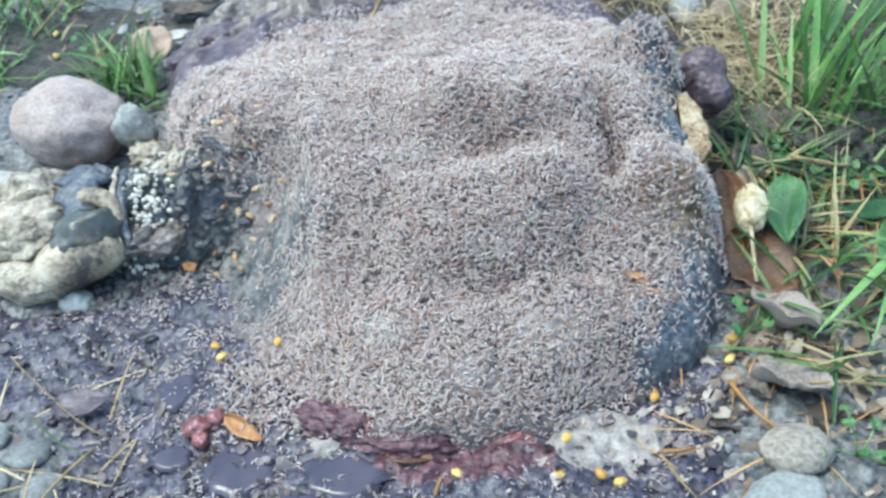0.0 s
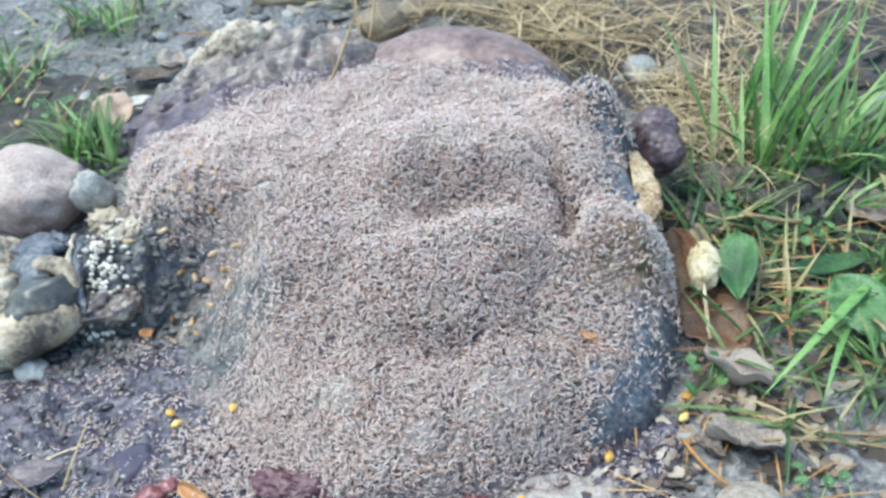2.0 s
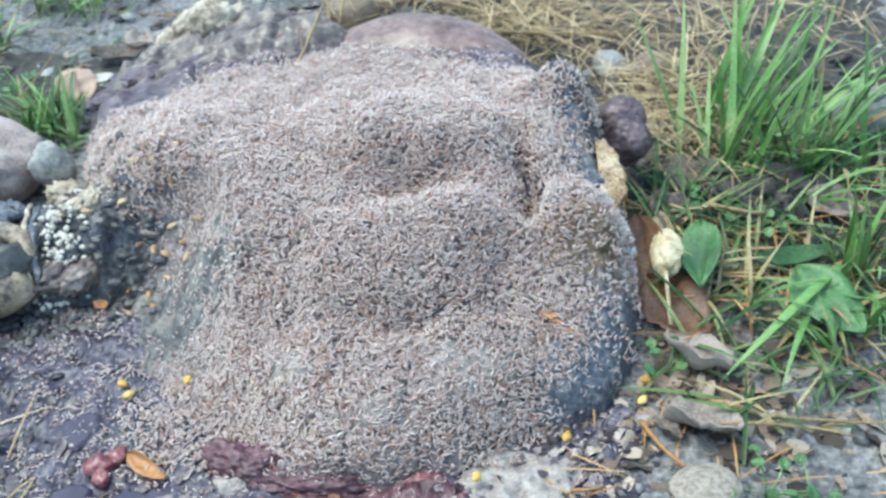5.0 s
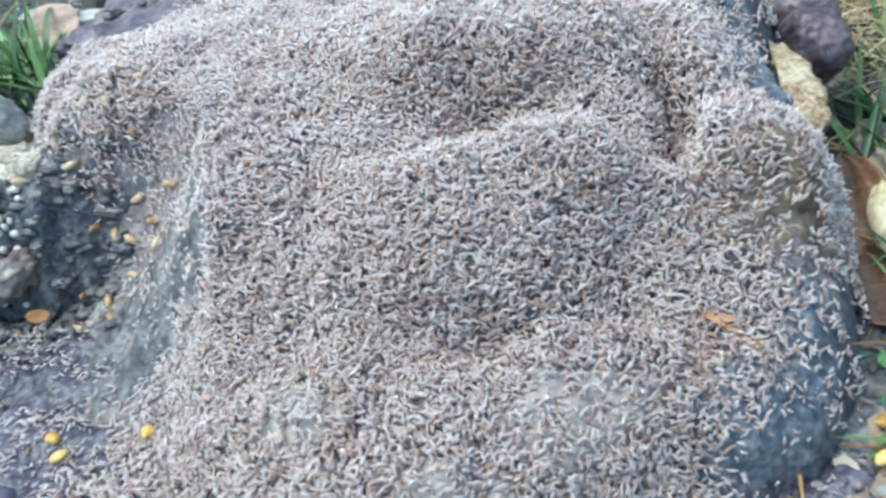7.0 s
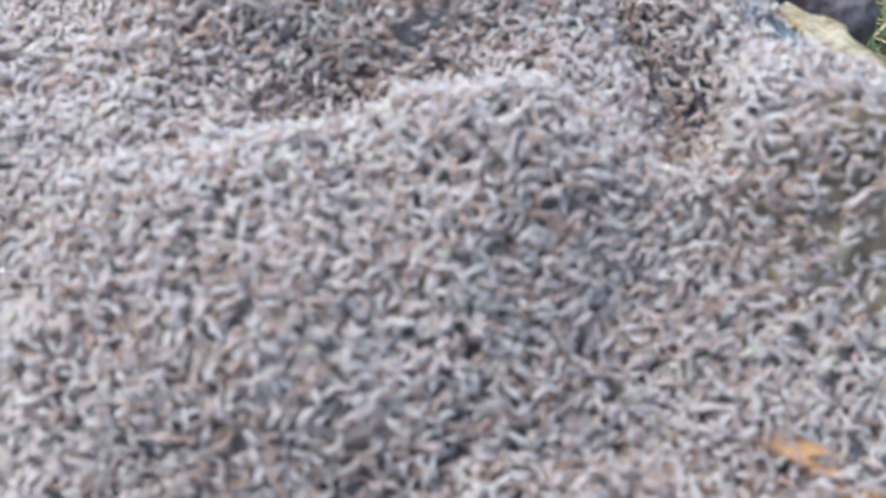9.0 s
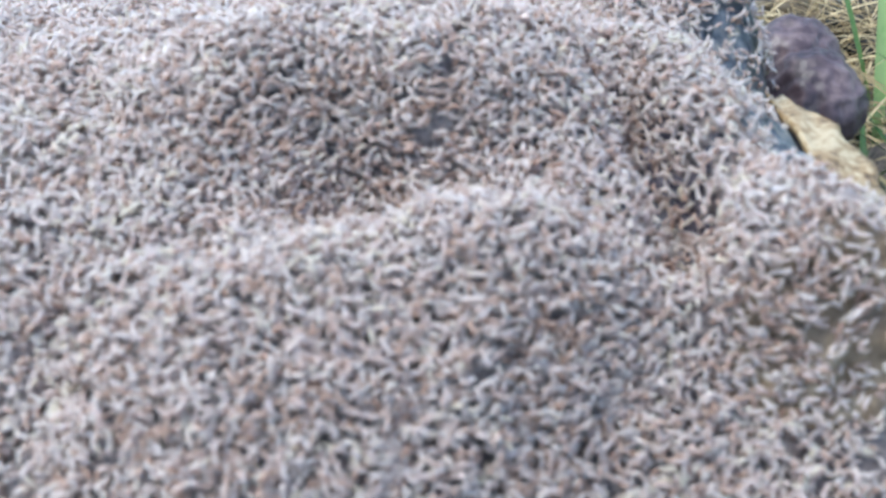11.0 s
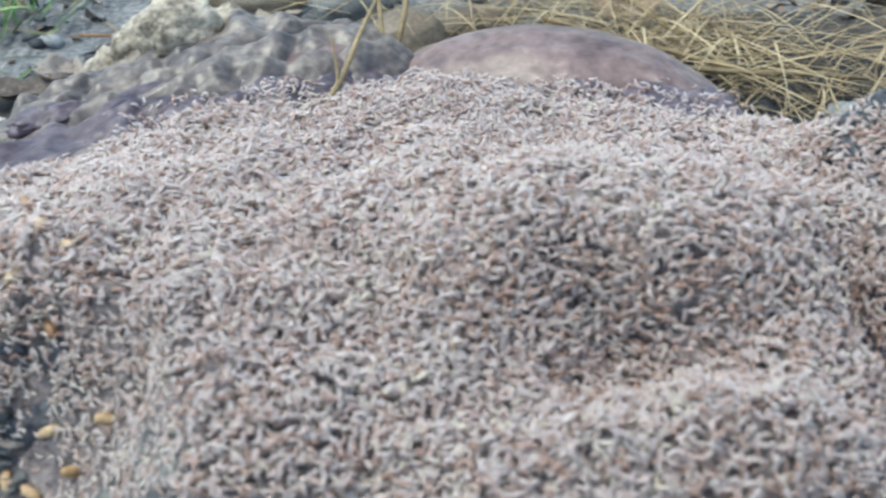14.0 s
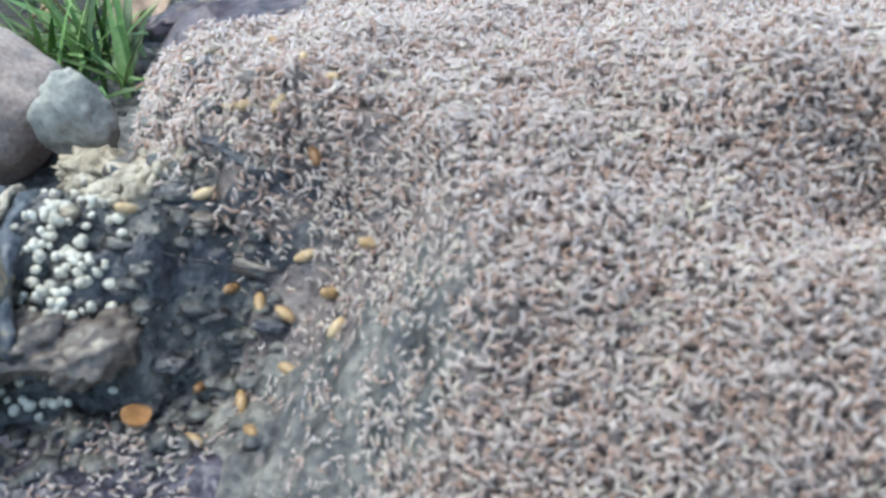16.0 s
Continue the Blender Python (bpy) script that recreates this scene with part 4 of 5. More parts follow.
leafy("dead_leaf", RUSTLEAF, "brown triangular leaf scrap below the carcass", at=(-0.035, 0.637, 0.012), length=0.045, width=0.024, turn=(-15, 0, -10), curl=0.2, cup=0.3, point=1.0, seed=16)
leafy("broad_leaf", LEAF, "fresh pointed green leaf beside the dry husk", at=(0.366, 0.905, 0.05), length=0.1, width=0.046, turn=(20, 8, -102), curl=0.15, cup=0.25, point=0.9, seed=17, wave=0.12, jag=0.12)
leafy("broad_leaf", LEAF, "broad fresh green leaf among grass", at=(0.48, 0.83, 0.04), length=0.105, width=0.062, turn=(12, 6, -66), curl=0.2, cup=0.2, point=0.85, seed=18, wave=0.15, jag=0.15)
leafy("broad_leaf", LEAF, "long green leaf among grass", at=(0.475, 0.925, 0.025), length=0.1, width=0.024, turn=(18, 0, 8), curl=0.3, cup=0.2, point=0.8, seed=19)
leafy("broad_leaf", LEAF, "yellowing small leaf on dark soil", at=(0.42, 0.985, 0.02), length=0.022, width=0.016, turn=(18, 0, 8), curl=0.3, cup=0.2, point=0.8, seed=20)

husk = thing("seed_husk", (0.33, 0.93, 0.03), "pale yellow dry papery husk with a stalk, against the carcass", "husk")
part("pod", blob((0.334, 0.922, 0.04), (0.018, 0.031, 0.017), (14, 0, -14), 0.2, 301, 4, 3), HUSK, husk)
part("stalk", tube(bent((0.326, 0.893, 0.04), (0.321, 0.83, 0.02), 0.008, 0.002, 8, 2), 0.0022, 7), HUSK, husk, "thin cream stalk")
for k in range(4):
    part("bract", leaf((0.325 + 0.006 * k, 0.95 + 0.006 * k, 0.035), 0.05, 0.014, (30, 50, -95 + 12 * k), 0.3, 0.5, 0.7, 30 + k), HUSK if k % 2 else DEADLEAF, husk)

shell = thing("broken_shell", (-0.375, 1.4, 0.01), "small broken white shell on mud", "shell")
part("shell_half", leaf((-0.385, 1.41, 0.02), 0.036, 0.018, (10, 0, 25), 0.5, 0.9, 0.5, 41), SHELL, shell)
part("shell_half", leaf((-0.372, 1.393, 0.016), 0.032, 0.014, (-20, 0, -10), 0.5, 0.9, 0.5, 42), SHELL, shell)
for p in shell.children:
    thick(p, 0.001)


def kernel(x, y, turn, z=None):
    bm = blob((0, 0, 0), (0.0066, 0.0048, 0.0034), (0, 0, 0), 0.12, 3, 2, 2)
    for v in bm.verts:
        v.co.y *= 1 - 0.45 * max(0, -v.co.x / 0.0075)
    ob = lone("corn_kernel", bm, CORN, "loose yellow corn kernel on mud", "corn kernel", "corn kernels")
    ob.location = (x, y, (0.011 if z is None else z))
    ob.rotation_euler = (0.2, 0.15, turn)
    return ob


for k, (x, y, up) in enumerate([(0.099, 0.61, 0), (0.109, 0.641, 0.012), (0.008, 0.618, 0), (0.152, 0.599, 0), (0.196, 0.692, 0.002), (0.136, 0.608, 0), (0.283, 0.76, 0.002), (-0.172, 0.79, 0.006), (-0.238, 0.792, 0.004),
                                (-0.23, 0.778, 0.002), (-0.583, 1.466, 0), (-0.566, 1.402, 0), (-0.5, 1.40, 0), (-0.47, 1.38, 0), (-0.62, 1.24, 0), (0.275, 0.735, 0)]):
    kernel(x, y, 1.1 * k, 0.011 + up)

for k, (x, y, r) in enumerate([(-0.241, 0.688, 0.014), (-0.225, 0.697, 0.011), (-0.235, 0.672, 0.01)]):
    lone("meat_scrap", blob((x, y, 0.012), (r, r * 0.8, r * 0.6), (0, 0, 50 * k), 0.4, 310 + k, 3, 5), RED, "small red scrap of raw meat on slime", "meat scrap", "meat scraps")

lone("soil_patch", lens(0.47, 1.02, 0.2, 0.17, 0.002, 31, 0.004), SOIL, "dark crumbly soil under the grass", "soil", kind="stuff")
lone("soil_patch", lens(0.5, 1.5, 0.4, 0.26, 0.002, 32, 0.004), SOIL, "dark crumbly soil under dry straw", "soil", kind="stuff")
lone("soil_patch", lens(-0.55, 1.45, 0.2, 0.14, 0.002, 33, 0.004), SOIL, "dark crumbly soil under the grass", "soil", kind="stuff")
clod = lone("soil_clod", blob((0.475, 1.06, 0.0), (0.085, 0.06, 0.03), (0, 0, 10), 0.5, 320, 5, 8), SOIL, "crumbly black clod of soil in grass", "soil")
lone("soil_clod", blob((0.56, 1.33, 0.0), (0.14, 0.09, 0.03), (0, 0, 10), 0.5, 321, 5, 8), SOIL, "crumbly black clod of soil in grass", "soil")

def litter(name, count, spots, size, mat, label, zf):
    """Broken scraps of leaf past counting, each a bent sheet with two sides."""
    r = random.Random(len(name) + count)
    bm = bmesh.new()
    for k in range(count):
        cx, cy, sx, sy = r.choice(spots)
        x, y = r.gauss(cx, sx), r.gauss(cy, sy)
        if inside(BODY, np.array([x]), np.array([y]))[0] > -0.006:
            continue
        q = size * (0.4 + 1.3 * r.random() ** 2)
        z = float(zf(np.array([x]), np.array([y]))[0]) + 0.003
        m = pose(x, y, z, r.uniform(-30, 30), r.uniform(-30, 30), r.uniform(0, 360))
        w = q * r.uniform(0.25, 0.8)
        rows = [[m @ Vector(((i - 1.5) * q / 3, (j - 1) * w * 0.5 * (0.6 + 0.4 * (i in (1, 2))) * r.uniform(0.6, 1.2), r.uniform(-0.12, 0.12) * q)) for j in range(3)] for i in range(4)]
        top = [[bm.verts.new(p) for p in row] for row in rows]
        low = [[bm.verts.new(p - Vector((0, 0, 0.0006))) for p in row] for row in rows]
        for i in range(3):
            for j in range(2):
                bm.faces.new((top[i][j], top[i + 1][j], top[i + 1][j + 1], top[i][j + 1]))
                bm.faces.new((low[i][j], low[i][j + 1], low[i + 1][j + 1], low[i + 1][j]))
    return tagged(part(name, bm, mat), label, "litter", kind="stuff")


litter("leaf_litter", 420, [(0.34, 0.8, 0.03, 0.07), (0.31, 0.72, 0.05, 0.04), (0.45, 0.95, 0.09, 0.1), (0.45, 0.68, 0.1, 0.06)], 0.022, LITTER, "broken brown leaf scraps among grass and mud", ground_z)
litter("leaf_litter", 360, [(-0.5, 1.42, 0.1, 0.07), (-0.35, 1.58, 0.12, 0.08), (-0.68, 1.2, 0.08, 0.12), (0.0, 1.66, 0.15, 0.05)], 0.018, LITTER, "broken brown leaf scraps on mud", ground_z)
litter("leaf_litter", 380, [(0.45, 1.35, 0.1, 0.12), (0.3, 1.6, 0.12, 0.08), (0.65, 1.5, 0.1, 0.15)], 0.022, LITTER, "broken brown leaf scraps under dry straw", ground_z)
litter("slimy_scraps", 520, [(-0.35, 0.75, 0.1, 0.09), (-0.2, 0.62, 0.14, 0.05), (0.08, 0.6, 0.12, 0.04), (0.22, 0.66, 0.04, 0.04)], 0.012, SCRAP, "slimy scraps of skin and leaf in the seeped slime", seep_z)

# ---- grass, straw ----
def tuft(name, at, count, length, width, spread, lean, label, seed, bend=0.5, mat=None, dry=0, loose=0.22):
    t = thing(name, (at[0], at[1], 0), label, "grass")
    r = random.Random(seed)
    for k in range(count):
        a, d = r.uniform(0, 6.28), spread * r.random() ** 0.5
        root = (at[0] + d * math.cos(a), at[1] + d * math.sin(a), -0.002)
        way = (lean[0] + r.gauss(0, loose), lean[1] + r.gauss(0, loose), 1)
        part("blade", blade(root, way, length * r.uniform(0.55, 1.1), width * r.uniform(0.6, 1.15), bend * r.uniform(0.2, 1.5), twist=r.uniform(-0.6, 0.6), n=8), (mat or (GRASS if k % 5 else TURF)) if k >= dry else STRAW, t)
    return t


tuft("grass_tuft", (0.43, 1.15), 20, 0.26, 0.010, 0.05, (0.22, 0.2), "tall bright green grass tuft beside the carcass", 1, 0.5, loose=0.3)
tuft("grass_tuft", (0.50, 1.13), 30, 0.24, 0.0095, 0.06, (0.3, 0.15), "tall bright green grass tuft beside the carcass", 2, 0.7, loose=0.34)
tuft("grass_tuft", (0.58, 1.14), 26, 0.22, 0.009, 0.07, (0.4, 0.1), "tall bright green grass tuft beside the carcass", 3, 0.8, dry=4, loose=0.36)
tuft("grass_tuft", (0.50, 1.11), 44, 0.14, 0.006, 0.08, (0.3, -0.3), "low arching green grass blades", 4, 1.2, dry=6, loose=0.5)
tuft("grass_tuft", (-0.43, 1.285), 40, 0.11, 0.008, 0.04, (0.1, 0.05), "short green grass tuft between stone and carcass", 5, 0.9, loose=0.6)
tuft("grass_tuft", (-0.46, 1.32), 24, 0.11, 0.007, 0.035, (-0.3, 0.2), "short green grass tuft between stone and carcass", 6, 0.9, dry=4, loose=0.6)
tuft("grass_tuft", (-0.64, 1.55), 60, 0.11, 0.006, 0.07, (0.1, 0.0), "loose green grass tuft on mud", 7, 0.8, dry=8, loose=0.6)
tuft("grass_tuft", (-0.5, 1.72), 54, 0.10, 0.005, 0.07, (0.1, 0.0), "loose green grass tuft on mud", 8, 0.8, dry=6, loose=0.6)
tuft("grass_tuft", (-0.68, 1.36), 44, 0.09, 0.006, 0.06, (0.2, 0.0), "loose green grass tuft on mud", 9, 0.8, dry=4, loose=0.6)
fallen = lone("fallen_grass", blade((0.505, 0.875, 0.05), (-0.72, -0.68, 0.02), 0.22, 0.011, 0.12, None, 10, 0.3), GRASS, "broad green grass blade fallen across the litter", "grass")
thick(fallen, 0.0004)
tuft("grass_tuft", (0.53, 0.9), 12, 0.13, 0.01, 0.015, (0.0, 0.0), "spreading star-shaped green grass tuft", 14, 0.9)
tuft("grass_tuft", (0.43, 0.86), 14, 0.13, 0.006, 0.05, (0.5, -0.6), "thin green grass blades lying over", 10, 1.5)
tuft("grass_tuft", (0.52, 0.86), 16, 0.16, 0.008, 0.05, (-0.3, -0.9), "green grass blades lying over", 11, 1.2, dry=3)
tuft("grass_tuft", (0.56, 0.95), 18, 0.15, 0.007, 0.06, (0.1, -0.4), "green grass blades lying over", 12, 1.2, dry=4)
tuft("grass_tuft", (0.62, 0.8), 16, 0.15, 0.007, 0.06, (0.0, -0.4), "green grass blades lying over", 13, 1.2, dry=4)

rng = random.Random(31)


def lying(count, spots, length, width, mat, name, label, kind_name, up=0.3):
    """Thin stems strewn and piled on the ground, past counting."""
    bm = bmesh.new()
    for _ in range(count):
        cx, cy, sx, sy, h = rng.choice(spots)
        x, y = rng.gauss(cx, sx), rng.gauss(cy, sy)
        if inside(BODY, np.array([x]), np.array([y]))[0] > -0.012 and y < 1.3:
            continue
        a, q = rng.uniform(0, 6.28), length * rng.uniform(0.4, 1.3)
        z = 0.004 + h * rng.random()
        way = Vector((math.cos(a), math.sin(a), rng.uniform(-0.02, up)))
        blade((x, y, z), way, q, width * rng.uniform(0.6, 1.4), rng.uniform(0.1, 0.7), bm, 5, 0.5, rng.uniform(-1, 1))
    return tagged(part(name, bm, mat), label, kind_name, kind="stuff")


lying(760, [(0.2, 1.62, 0.09, 0.06, 0.07), (0.3, 1.5, 0.07, 0.05, 0.04), (0.1, 1.66, 0.08, 0.04, 0.06), (0.22, 1.52, 0.05, 0.04, 0.05)], 0.13, 0.0016, STRAW, "straw_litter", "tangled golden dry straw behind the carcass", "straw")
lying(900, [(0.4, 1.24, 0.04, 0.06, 0.05), (0.42, 1.3, 0.06, 0.07, 0.05), (0.5, 1.42, 0.1, 0.09, 0.03), (0.6, 1.55, 0.14, 0.12, 0.02), (0.43, 1.2, 0.04, 0.05, 0.03)], 0.1, 0.0017, STRAW, "dry_grass", "matted pale dry grass beside the tall tuft", "dry grass", 0.5)
lying(190, [(0.36, 0.98, 0.05, 0.07, 0.02), (0.42, 0.85, 0.08, 0.07, 0.02), (0.5, 1.0, 0.1, 0.06, 0.02)], 0.11, 0.0024, NEEDLE, "needle_litter", "orange-brown dry needles strewn in the grass", "needles", 0.2)
lying(40, [(0.27, 0.68, 0.05, 0.06, 0.006), (0.4, 0.66, 0.07, 0.06, 0.006), (0.45, 0.55, 0.08, 0.06, 0.006)], 0.09, 0.0022, NEEDLE, "needle_litter", "orange-brown dry needles strewn on mud", "needles", 0.1)
lying(460, [(0.4, 0.95, 0.04, 0.06, 0.012), (0.46, 0.97, 0.08, 0.09, 0.01), (0.6, 0.95, 0.1, 0.15, 0.01), (0.52, 1.12, 0.1, 0.04, 0.01), (0.45, 0.8, 0.07, 0.06, 0.008), (0.38, 1.04, 0.03, 0.05, 0.01)], 0.09, 0.0045, TURF, "short_grass", "short green grass with dry blades in it", "grass", 1.1)
lying(260, [(-0.62, 1.5, 0.1, 0.12, 0.008), (-0.72, 1.25, 0.1, 0.15, 0.008), (-0.5, 1.75, 0.1, 0.06, 0.006), (-0.47, 1.33, 0.04, 0.03, 0.008)], 0.07, 0.004, TURF, "short_grass", "short green grass with dry blades in it", "grass", 0.9)
lying(30, [(-0.42, 0.68, 0.05, 0.06, 0.006), (-0.45, 1.6, 0.12, 0.1, 0.006), (-0.36, 0.62, 0.06, 0.04, 0.006)], 0.13, 0.002, STRAW, "straw_litter", "a few dry stems strewn on mud", "straw", 0.1)


def stem(a, b, r, label, sway=0.004, mat=None, sag=0.0):
    return lone("straw_stem", tube(bent(a, b, sag, sway, 8, len(bpy.data.objects)), [r, r, r * 0.95, r * 0.9, r * 0.85, r * 0.8, r * 0.7, r * 0.4], 6), mat or STRAW, label, "straw", "single stems")


stem((-0.097, 1.258, 0.095), (-0.052, 1.42, 0.135), 0.0024, "leaning dry golden stem stuck in the carcass")
stem((-0.085, 1.29, 0.09), (-0.084, 1.32, 0.135), 0.0015, "short dry golden stem stuck in the carcass")
stem((-0.05, 1.39, 0.085), (-0.06, 1.5, 0.175), 0.0024, "dry pale stem leaning on the hide")
stem((-0.04, 1.41, 0.08), (-0.026, 1.52, 0.175), 0.0026, "dry golden stem leaning on the hide")
stem((0.13, 1.44, 0.06), (0.385, 1.46, 0.025), 0.003, "long thick dry stalk lying behind the carcass")
stem((0.1, 1.56, 0.05), (0.29, 1.44, 0.04), 0.003, "long thick dry stalk lying behind the carcass")
stem((0.16, 1.7, 0.05), (0.27, 1.46, 0.03), 0.0025, "dry stalk lying behind the carcass")
stem((0.395, 1.0, 0.045), (0.46, 0.985, 0.04), 0.003, "pale cut stalk lying in grass")
stem((-0.45, 0.79, 0.02), (-0.32, 0.68, 0.014), 0.0011, "thin brown twig lying on slime", 0.008, STRAW)
stem((-0.40, 0.70, 0.018), (-0.335, 0.655, 0.014), 0.0013, "thin green-brown stem on slime", 0.004, TURF)
stem((-0.335, 0.665, 0.018), (-0.4, 0.56, 0.014), 0.0018, "dry stem on slime", 0.004)
stem((-0.50, 1.36, 0.02), (-0.435, 1.46, 0.07), 0.0018, "pale dry stem in grass", 0.004)
stem((-0.60, 1.43, 0.03), (-0.54, 1.6, 0.06), 0.0018, "pale dry stem in grass", 0.004)
stem((-0.36, 1.62, 0.02), (-0.17, 1.58, 0.03), 0.0016, "thin brown twig lying on mud", 0.006, NEEDLE)
stem((0.268, 0.705, 0.014), (0.305, 0.635, 0.016), 0.0022, "orange-brown twig on mud", 0.004, NEEDLE)
stem((0.19, 0.622, 0.02), (0.222, 0.625, 0.02), 0.0022, "short orange twig on scum", 0.001, NEEDLE)
stem((0.195, 0.615, 0.014), (0.215, 0.575, 0.014), 0.0016, "thin pale twig on mud", 0.001)
stem((-0.006, 0.612, 0.012), (-0.012, 0.593, 0.012), 0.0022, "short orange twig on mud", 0.001, NEEDLE)
stem((0.36, 0.71, 0.02), (0.5, 0.68, 0.02), 0.0018, "dry golden stem on mud", 0.008)
stem((0.34, 0.69, 0.02), (0.46, 0.665, 0.02), 0.0018, "dry golden stem on mud", -0.008)


def creeper(x, y, seed, label):
    t = thing("clover_plant", (x, y, 0), label, "plant")
    r = random.Random(seed)
    for k in range(9):
        a, d = r.uniform(0, 6.28), r.uniform(0.01, 0.04)
        px, py, pz = x + d * math.cos(a), y + d * math.sin(a), r.uniform(0.012, 0.03)
        part("stem", tube(bent((x, y, 0.0), (px, py, pz), 0.004, 0.002, 5, k), 0.0007, 5), GRASS, t)
        thick(part("leaflet", leaf((px, py, pz), 0.013, 0.011, (r.uniform(-25, 25), r.uniform(-25, 25), r.uniform(0, 360)), 0.2, 0.3, 0.6, k, n=7, m=5), LEAF, t), 0.0003)


for k, (x, y) in enumerate([(0.365, 0.62), (0.40, 0.6), (0.42, 1.04), (0.46, 0.99), (0.305, 0.775), (0.55, 0.84), (-0.52, 1.42), (0.33, 1.24)]):
    creeper(x, y, 400 + k, "small green creeping plant with round leaves")

# ---- maggots ----
def maggot_shape(length, radius, arc, rings=4, sides=4):
    """One maggot, blunt at one end and thin at the other, bent through an arc: vertices and triangles."""
    v, f = [], []
    for i in range(rings):
        s = i / (rings - 1)
        a = arc * (s - 0.5)
        c = np.array([length * (math.sin(a) / arc), length * ((1 - math.cos(a)) / arc), 0.0])
        t, nrm = np.array([math.cos(a), math.sin(a), 0]), np.array([-math.sin(a), math.cos(a), 0])
        r = radius * (0.35 + 0.65 * math.sin(math.pi * min(1, 0.16 + s * 0.78)) ** 0.8) * (1.0 if 0 < i < rings - 1 else 0.6)
        for k in range(sides):
            q = 2 * math.pi * k / sides
            v.append(c + r * (math.cos(q) * nrm + math.sin(q) * np.array([0, 0, 1.0])))
    for i in range(rings - 1):
        for k in range(sides):
            a, b = i * sides + k, i * sides + (k + 1) % sides
            f += [(a, b, b + sides), (a, b + sides, a + sides)]
    f += [(0, k + 1, k) for k in range(1, sides - 1)]
    e = (rings - 1) * sides
    f += [(e, e + k, e + k + 1) for k in range(1, sides - 1)]
    return np.array(v), np.array(f)


nr = np.random.RandomState(77)
SHAPES = [maggot_shape(nr.uniform(0.0064, 0.0096), nr.uniform(0.00092, 0.00122), nr.uniform(0.4, 2.3)) for _ in range(18)]


def strew(count, box, density):
    x, y = nr.uniform(box[0], box[1], count), nr.uniform(box[2], box[3], count)
    n = frames_on(x, y)[1]
    keep = nr.uniform(0, 1, count) * 2.2 < density(x, y) / np.clip(n[:, 2], 0.4, 1)
    return x[keep], y[keep]


def crowd(x, y):
    d = inside(MASS, x, y) + 0.012 * waves(x, y, 0.09, 41)
    thin = 0.55 + 0.45 * np.clip(1 + waves(x, y, 0.06, 42), 0, 1)
    front = (1 - step(-0.2, -0.05, x)) * (1 - step(0.9, 1.0, y))
    thin = thin * (0.68 + 0.32 * np.clip(1 + 1.3 * waves(x, y, 0.02, 45), 0, 1))
    full = step(-0.03 - 0.06 * front, 0.025 + 0.06 * front, d) * thin * (1 - 0.6 * np.exp(-(((x + 0.2) / 0.05) ** 2 + ((y - 0.886) / 0.034) ** 2)))
    # thinner over the gap in the flank, so its painted shade shows
    full = full * (1 - 0.75 * np.exp(-(((x - 0.182) / 0.022) ** 2 + ((y - 0.935) / 0.06) ** 2)))
    full = full * (1 - 0.88 * np.exp(-(((x - 0.255) / 0.05) ** 2 + ((y - 0.84) / 0.032) ** 2)))
    full = full * (1 - 0.75 * np.exp(-(((x - 0.25) / 0.026) ** 2 + ((y - 1.105) / 0.03) ** 2)))
    full = full * (1 - 0.9 * np.exp(-(((x - 0.258) / 0.034) ** 2 + ((y - 0.985) / 0.055) ** 2)))
    skin = (0.3 + 0.35 * (x < 0) * (y < 1.05)) * step(-0.06, -0.005, d) * (inside(BODY, x, y) > 0) * np.clip(0.5 + waves(x, y, 0.05, 43), 0.1, 1.4)
    seepy = (0.09 + 0.09 * (y > 0.68) * (x > -0.33)) * step(-0.005, 0.03, inside(SEEP, x, y)) * np.clip(0.55 + waves(x, y, 0.07, 44), 0, 1.3) * step(-0.52, -0.3, x)
    for cx, cy, rx, ry in FILMS:
        full = full * (1 - 0.6 * np.exp(-(((x - cx) / rx) ** 2 + ((y - cy) / ry) ** 2)))
    bare = 1 - 0.8 * np.exp(-(((x - 0.262) / 0.03) ** 2 + ((y - 0.985) / 0.055) ** 2)) - 0.2 * np.exp(-(((x - 0.25) / 0.05) ** 2 + ((y - 0.85) / 0.024) ** 2)) - 0.5 * np.exp(-(((x + 0.215) / 0.065) ** 2 + ((y - 0.915) / 0.06) ** 2))
    return np.maximum(np.maximum(full, skin) * bare, seepy)


def frames_on(x, y):
    """Ground normals under each maggot."""
    e = 0.004
    z = lift_z(x, y)
    nx, ny = (lift_z(x + e, y) - lift_z(x - e, y)) / (2 * e), (lift_z(x, y + e) - lift_z(x, y - e)) / (2 * e)
    n = np.stack([-np.clip(nx, -1.5, 1.5), -np.clip(ny, -1.5, 1.5), np.ones_like(x)], -1)
    return z, n / np.linalg.norm(n, axis=1, keepdims=True)


def heap_z(x, y):
    return np.maximum(np.maximum(body_z(x, y), leg_z(x, y)), np.where(inside(SEEP, x, y) > -0.02, seep_z(x, y), ground_z(x, y)))


HX, HY = np.arange(-0.58, 0.4, 0.002), np.arange(0.44, 1.5, 0.002)
HEAP = heap_z(*np.meshgrid(HX, HY))


def lift_z(x, y):
    """The uppermost surface, read off a fine grid."""
    u, v = np.clip((x - HX[0]) / 0.002, 0, len(HX) - 1.01), np.clip((y - HY[0]) / 0.002, 0, len(HY) - 1.01)
    i, j = u.astype(int), v.astype(int)
    u, v = u - i, v - j
    return (HEAP[j, i] * (1 - u) + HEAP[j, i + 1] * u) * (1 - v) + (HEAP[j + 1, i] * (1 - u) + HEAP[j + 1, i + 1] * u) * v


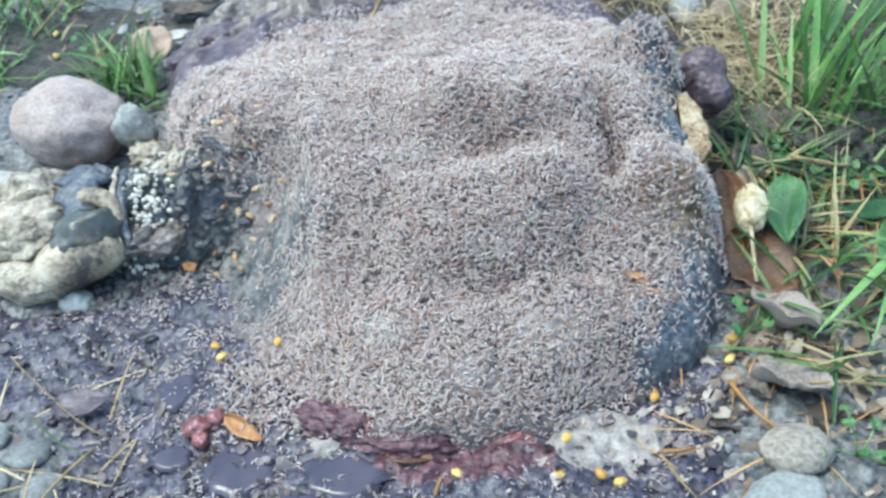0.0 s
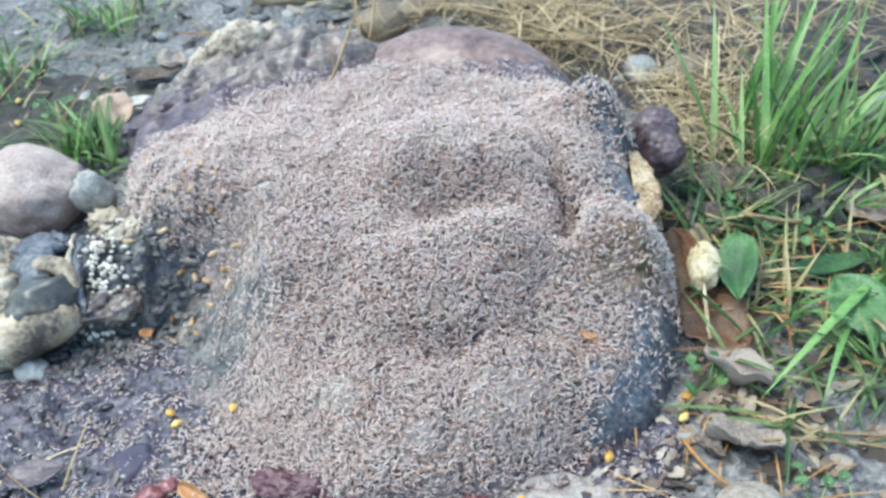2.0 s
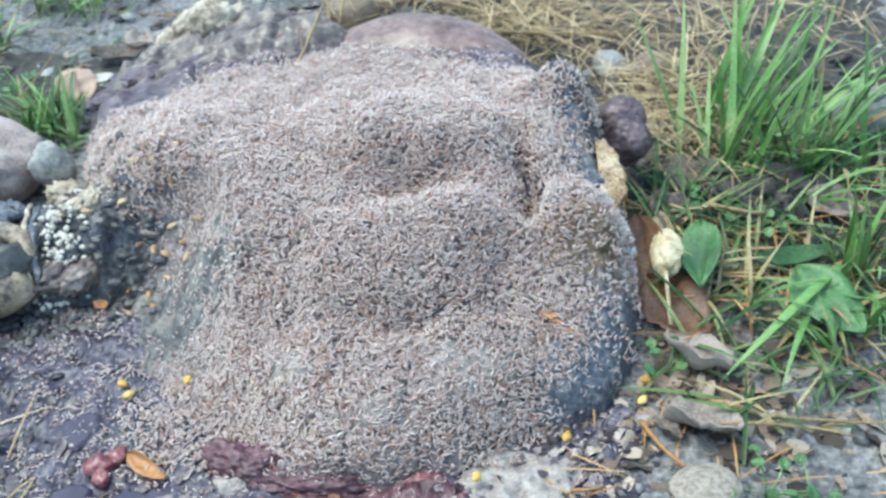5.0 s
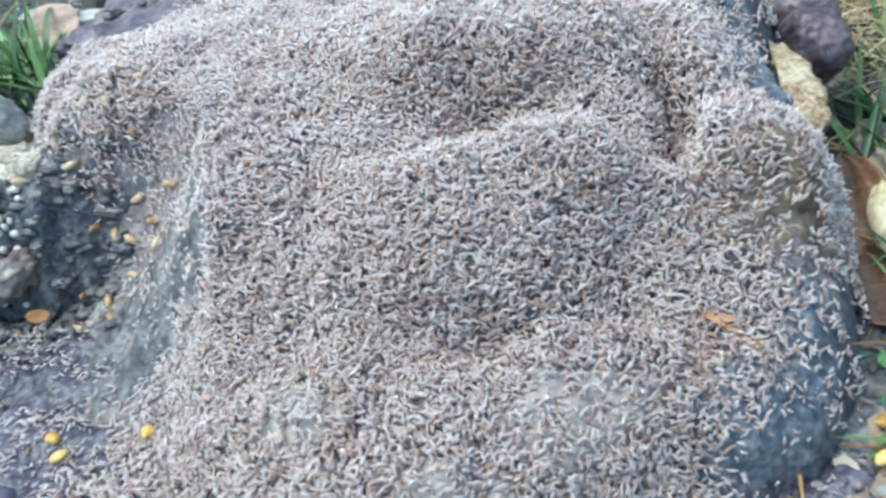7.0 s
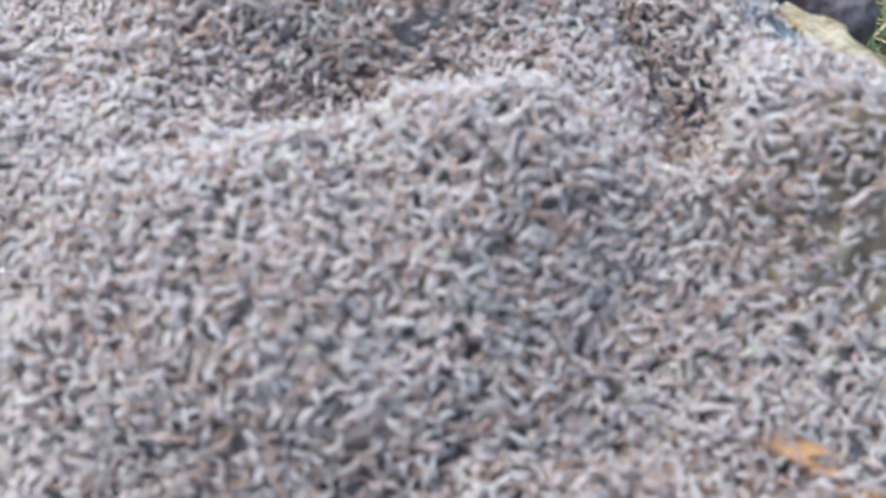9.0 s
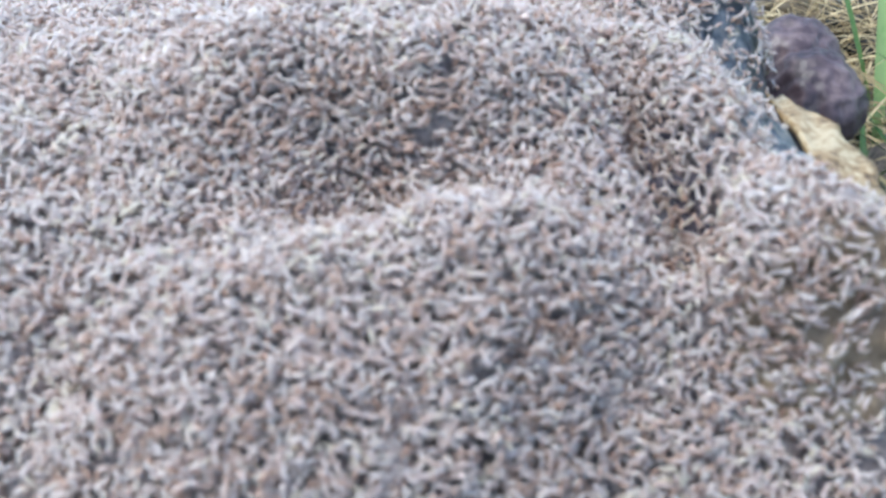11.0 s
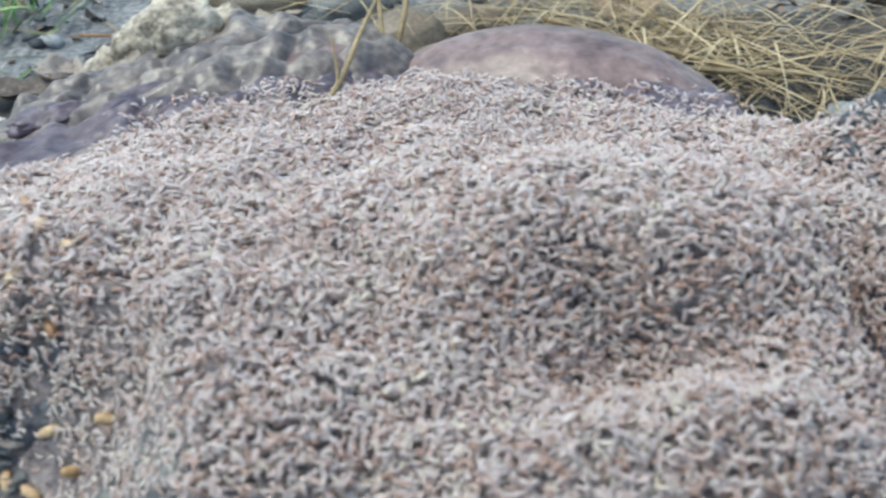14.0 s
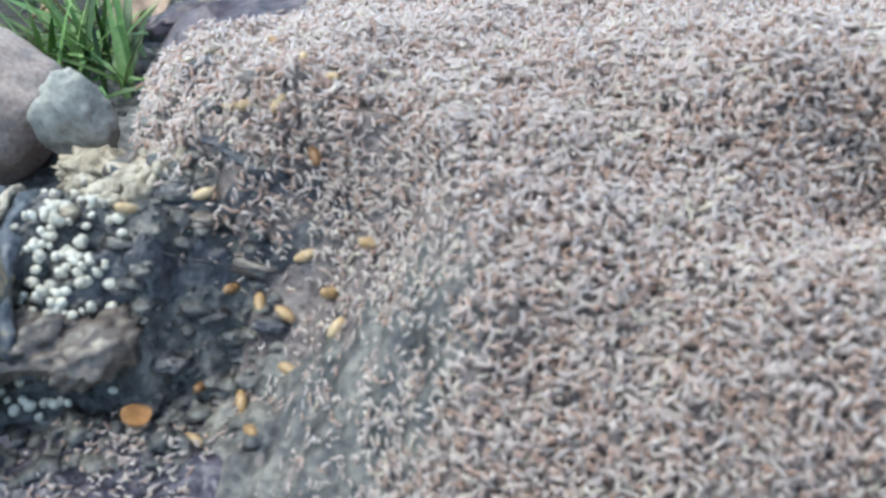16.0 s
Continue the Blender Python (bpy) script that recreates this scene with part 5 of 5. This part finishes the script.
def lay(x, y, upright):
    """Rotations and places of maggots that lie or stand on the heap."""
    z, n = frames_on(x, y)
    k = len(x)
    yaw, tilt, spin = nr.uniform(0, 2 * math.pi, k), np.clip(nr.normal(0.12, 0.42, k), -0.5, 1.2) * upright, nr.uniform(0, 2 * math.pi, k)
    ref = np.stack([np.cos(yaw), np.sin(yaw), np.zeros(k)], -1)
    t = ref - (ref * n).sum(1, keepdims=True) * n
    t /= np.linalg.norm(t, axis=1, keepdims=True)
    d = t * np.cos(tilt)[:, None] + n * np.sin(tilt)[:, None]
    b = np.cross(n, t)
    u = np.cross(d, b)
    b2 = b * np.cos(spin)[:, None] + u * np.sin(spin)[:, None]
    rot = np.stack([d, b2, np.cross(d, b2)], -1)
    up = (nr.uniform(0.0, 0.006, k) + 0.003 * np.abs(np.sin(tilt))) * upright + 0.0012
    return rot, np.stack([x, y, z], -1) + n * up[:, None]


def swarm(name, x, y, upright, label, centre):
    rot, at = lay(x, y, upright)
    vs, fs, base = [], [], 0
    pick = nr.randint(0, len(SHAPES), len(x))
    size = nr.uniform(0.7, 1.06, len(x)) * (0.72 + 0.28 * upright)
    for s, (sv, sf) in enumerate(SHAPES):
        w = np.where(pick == s)[0]
        if not len(w):
            continue
        v = np.einsum("kij,vj->kvi", rot[w] * size[w][:, None, None], sv) + at[w][:, None] - np.array(centre)
        vs.append(v.reshape(-1, 3))
        fs.append((sf[None] + (np.arange(len(w)) * len(sv))[:, None, None] + base).reshape(-1, 3))
        base += len(w) * len(sv)
    me = mesh_of(name, np.concatenate(vs), np.concatenate(fs))
    me.materials.append(MAGGOT)
    ob = new(name, me)
    ob.location = centre
    return tagged(ob, label, "maggots", "maggot masses", "stuff")


SWARMS, MAGGOTS = [], []
gx, gy = strew(490000, (-0.55, 0.32, 0.5, 1.4), crowd)
cell = np.floor((gx + 1) / 0.11).astype(int) * 100 + np.floor(gy / 0.11).astype(int)
team = nr.randint(0, 3, len(gx))
for c in np.unique(cell):
    for k in range(3):
        w = np.where((cell == c) & (team == k))[0]
        if len(w) < 3:
            continue
        cx, cy = float(gx[w].mean()), float(gy[w].mean())
        heap = inside(MASS, np.array([cx]), np.array([cy]))[0] > 0
        centre = (cx, cy, float(lift_z(np.array([cx]), np.array([cy]))[0]))
        SWARMS.append(swarm("maggot_mass", gx[w], gy[w], 1.0 if heap else 0.3, "writhing mass of pale grey-pink maggots on the carcass" if heap else "scattered pale maggots crawling over dark slime", centre))

single = []
for s in range(6):
    sv, sf = SHAPES[s]
    me = mesh_of("maggot", sv, sf)
    me.materials.append(MAGGOT)
    single.append(me)
hx, hy = strew(1500, (-0.2, 0.24, 0.72, 1.22), lambda x, y: 0.6 * (inside(MASS, x, y) > 0.02))
hx, hy = hx[:260], hy[:260]
rot, at = lay(hx, hy, 1.2)
for k in range(len(hx)):
    ob = new("maggot", single[k % 6])
    ob.matrix_world = Matrix.Translation(at[k] + np.array([0, 0, 0.003])) @ Matrix(rot[k].tolist()).to_4x4()
    MAGGOTS.append(tagged(ob, "pale cream maggot crawling over the heap", "maggot", "crawling maggots"))


# ---- what moves ----
def motions():
    r = random.Random(9)
    for ob in SWARMS:
        c, rows, ph = Vector(ob.location), [], [r.uniform(0, 6.28) for _ in range(4)]
        f = [r.uniform(0.5, 1.1) for _ in range(4)]
        for i in range(33):
            t = i * 0.5
            w = [math.sin(6.28 * f[q] * t + ph[q]) for q in range(4)]
            rows.append((t, Matrix.Translation(c) @ pose(0.0016 * w[0], 0.0016 * w[1], 0.0006 * w[3], 0.6 * w[3], 0.6 * w[0], 2.2 * w[2])))
        walk(ob, rows)
    for ob in MAGGOTS:
        m, rows = ob.matrix_world.copy(), []
        dx, dz, ph, f = r.uniform(-0.006, 0.012), r.uniform(-40, 40), r.uniform(0, 6.28), r.uniform(0.4, 0.9)
        for i in range(17):
            t = i * 1.0
            w = math.sin(6.28 * f * t + ph)
            rows.append((t, m @ pose(dx * t / 16 + 0.001 * w, 0.0, 0.0, 12 * w, 8 * math.cos(6.28 * f * t), dz * t / 16 + 12 * w)))
        walk(ob, rows)


motions()
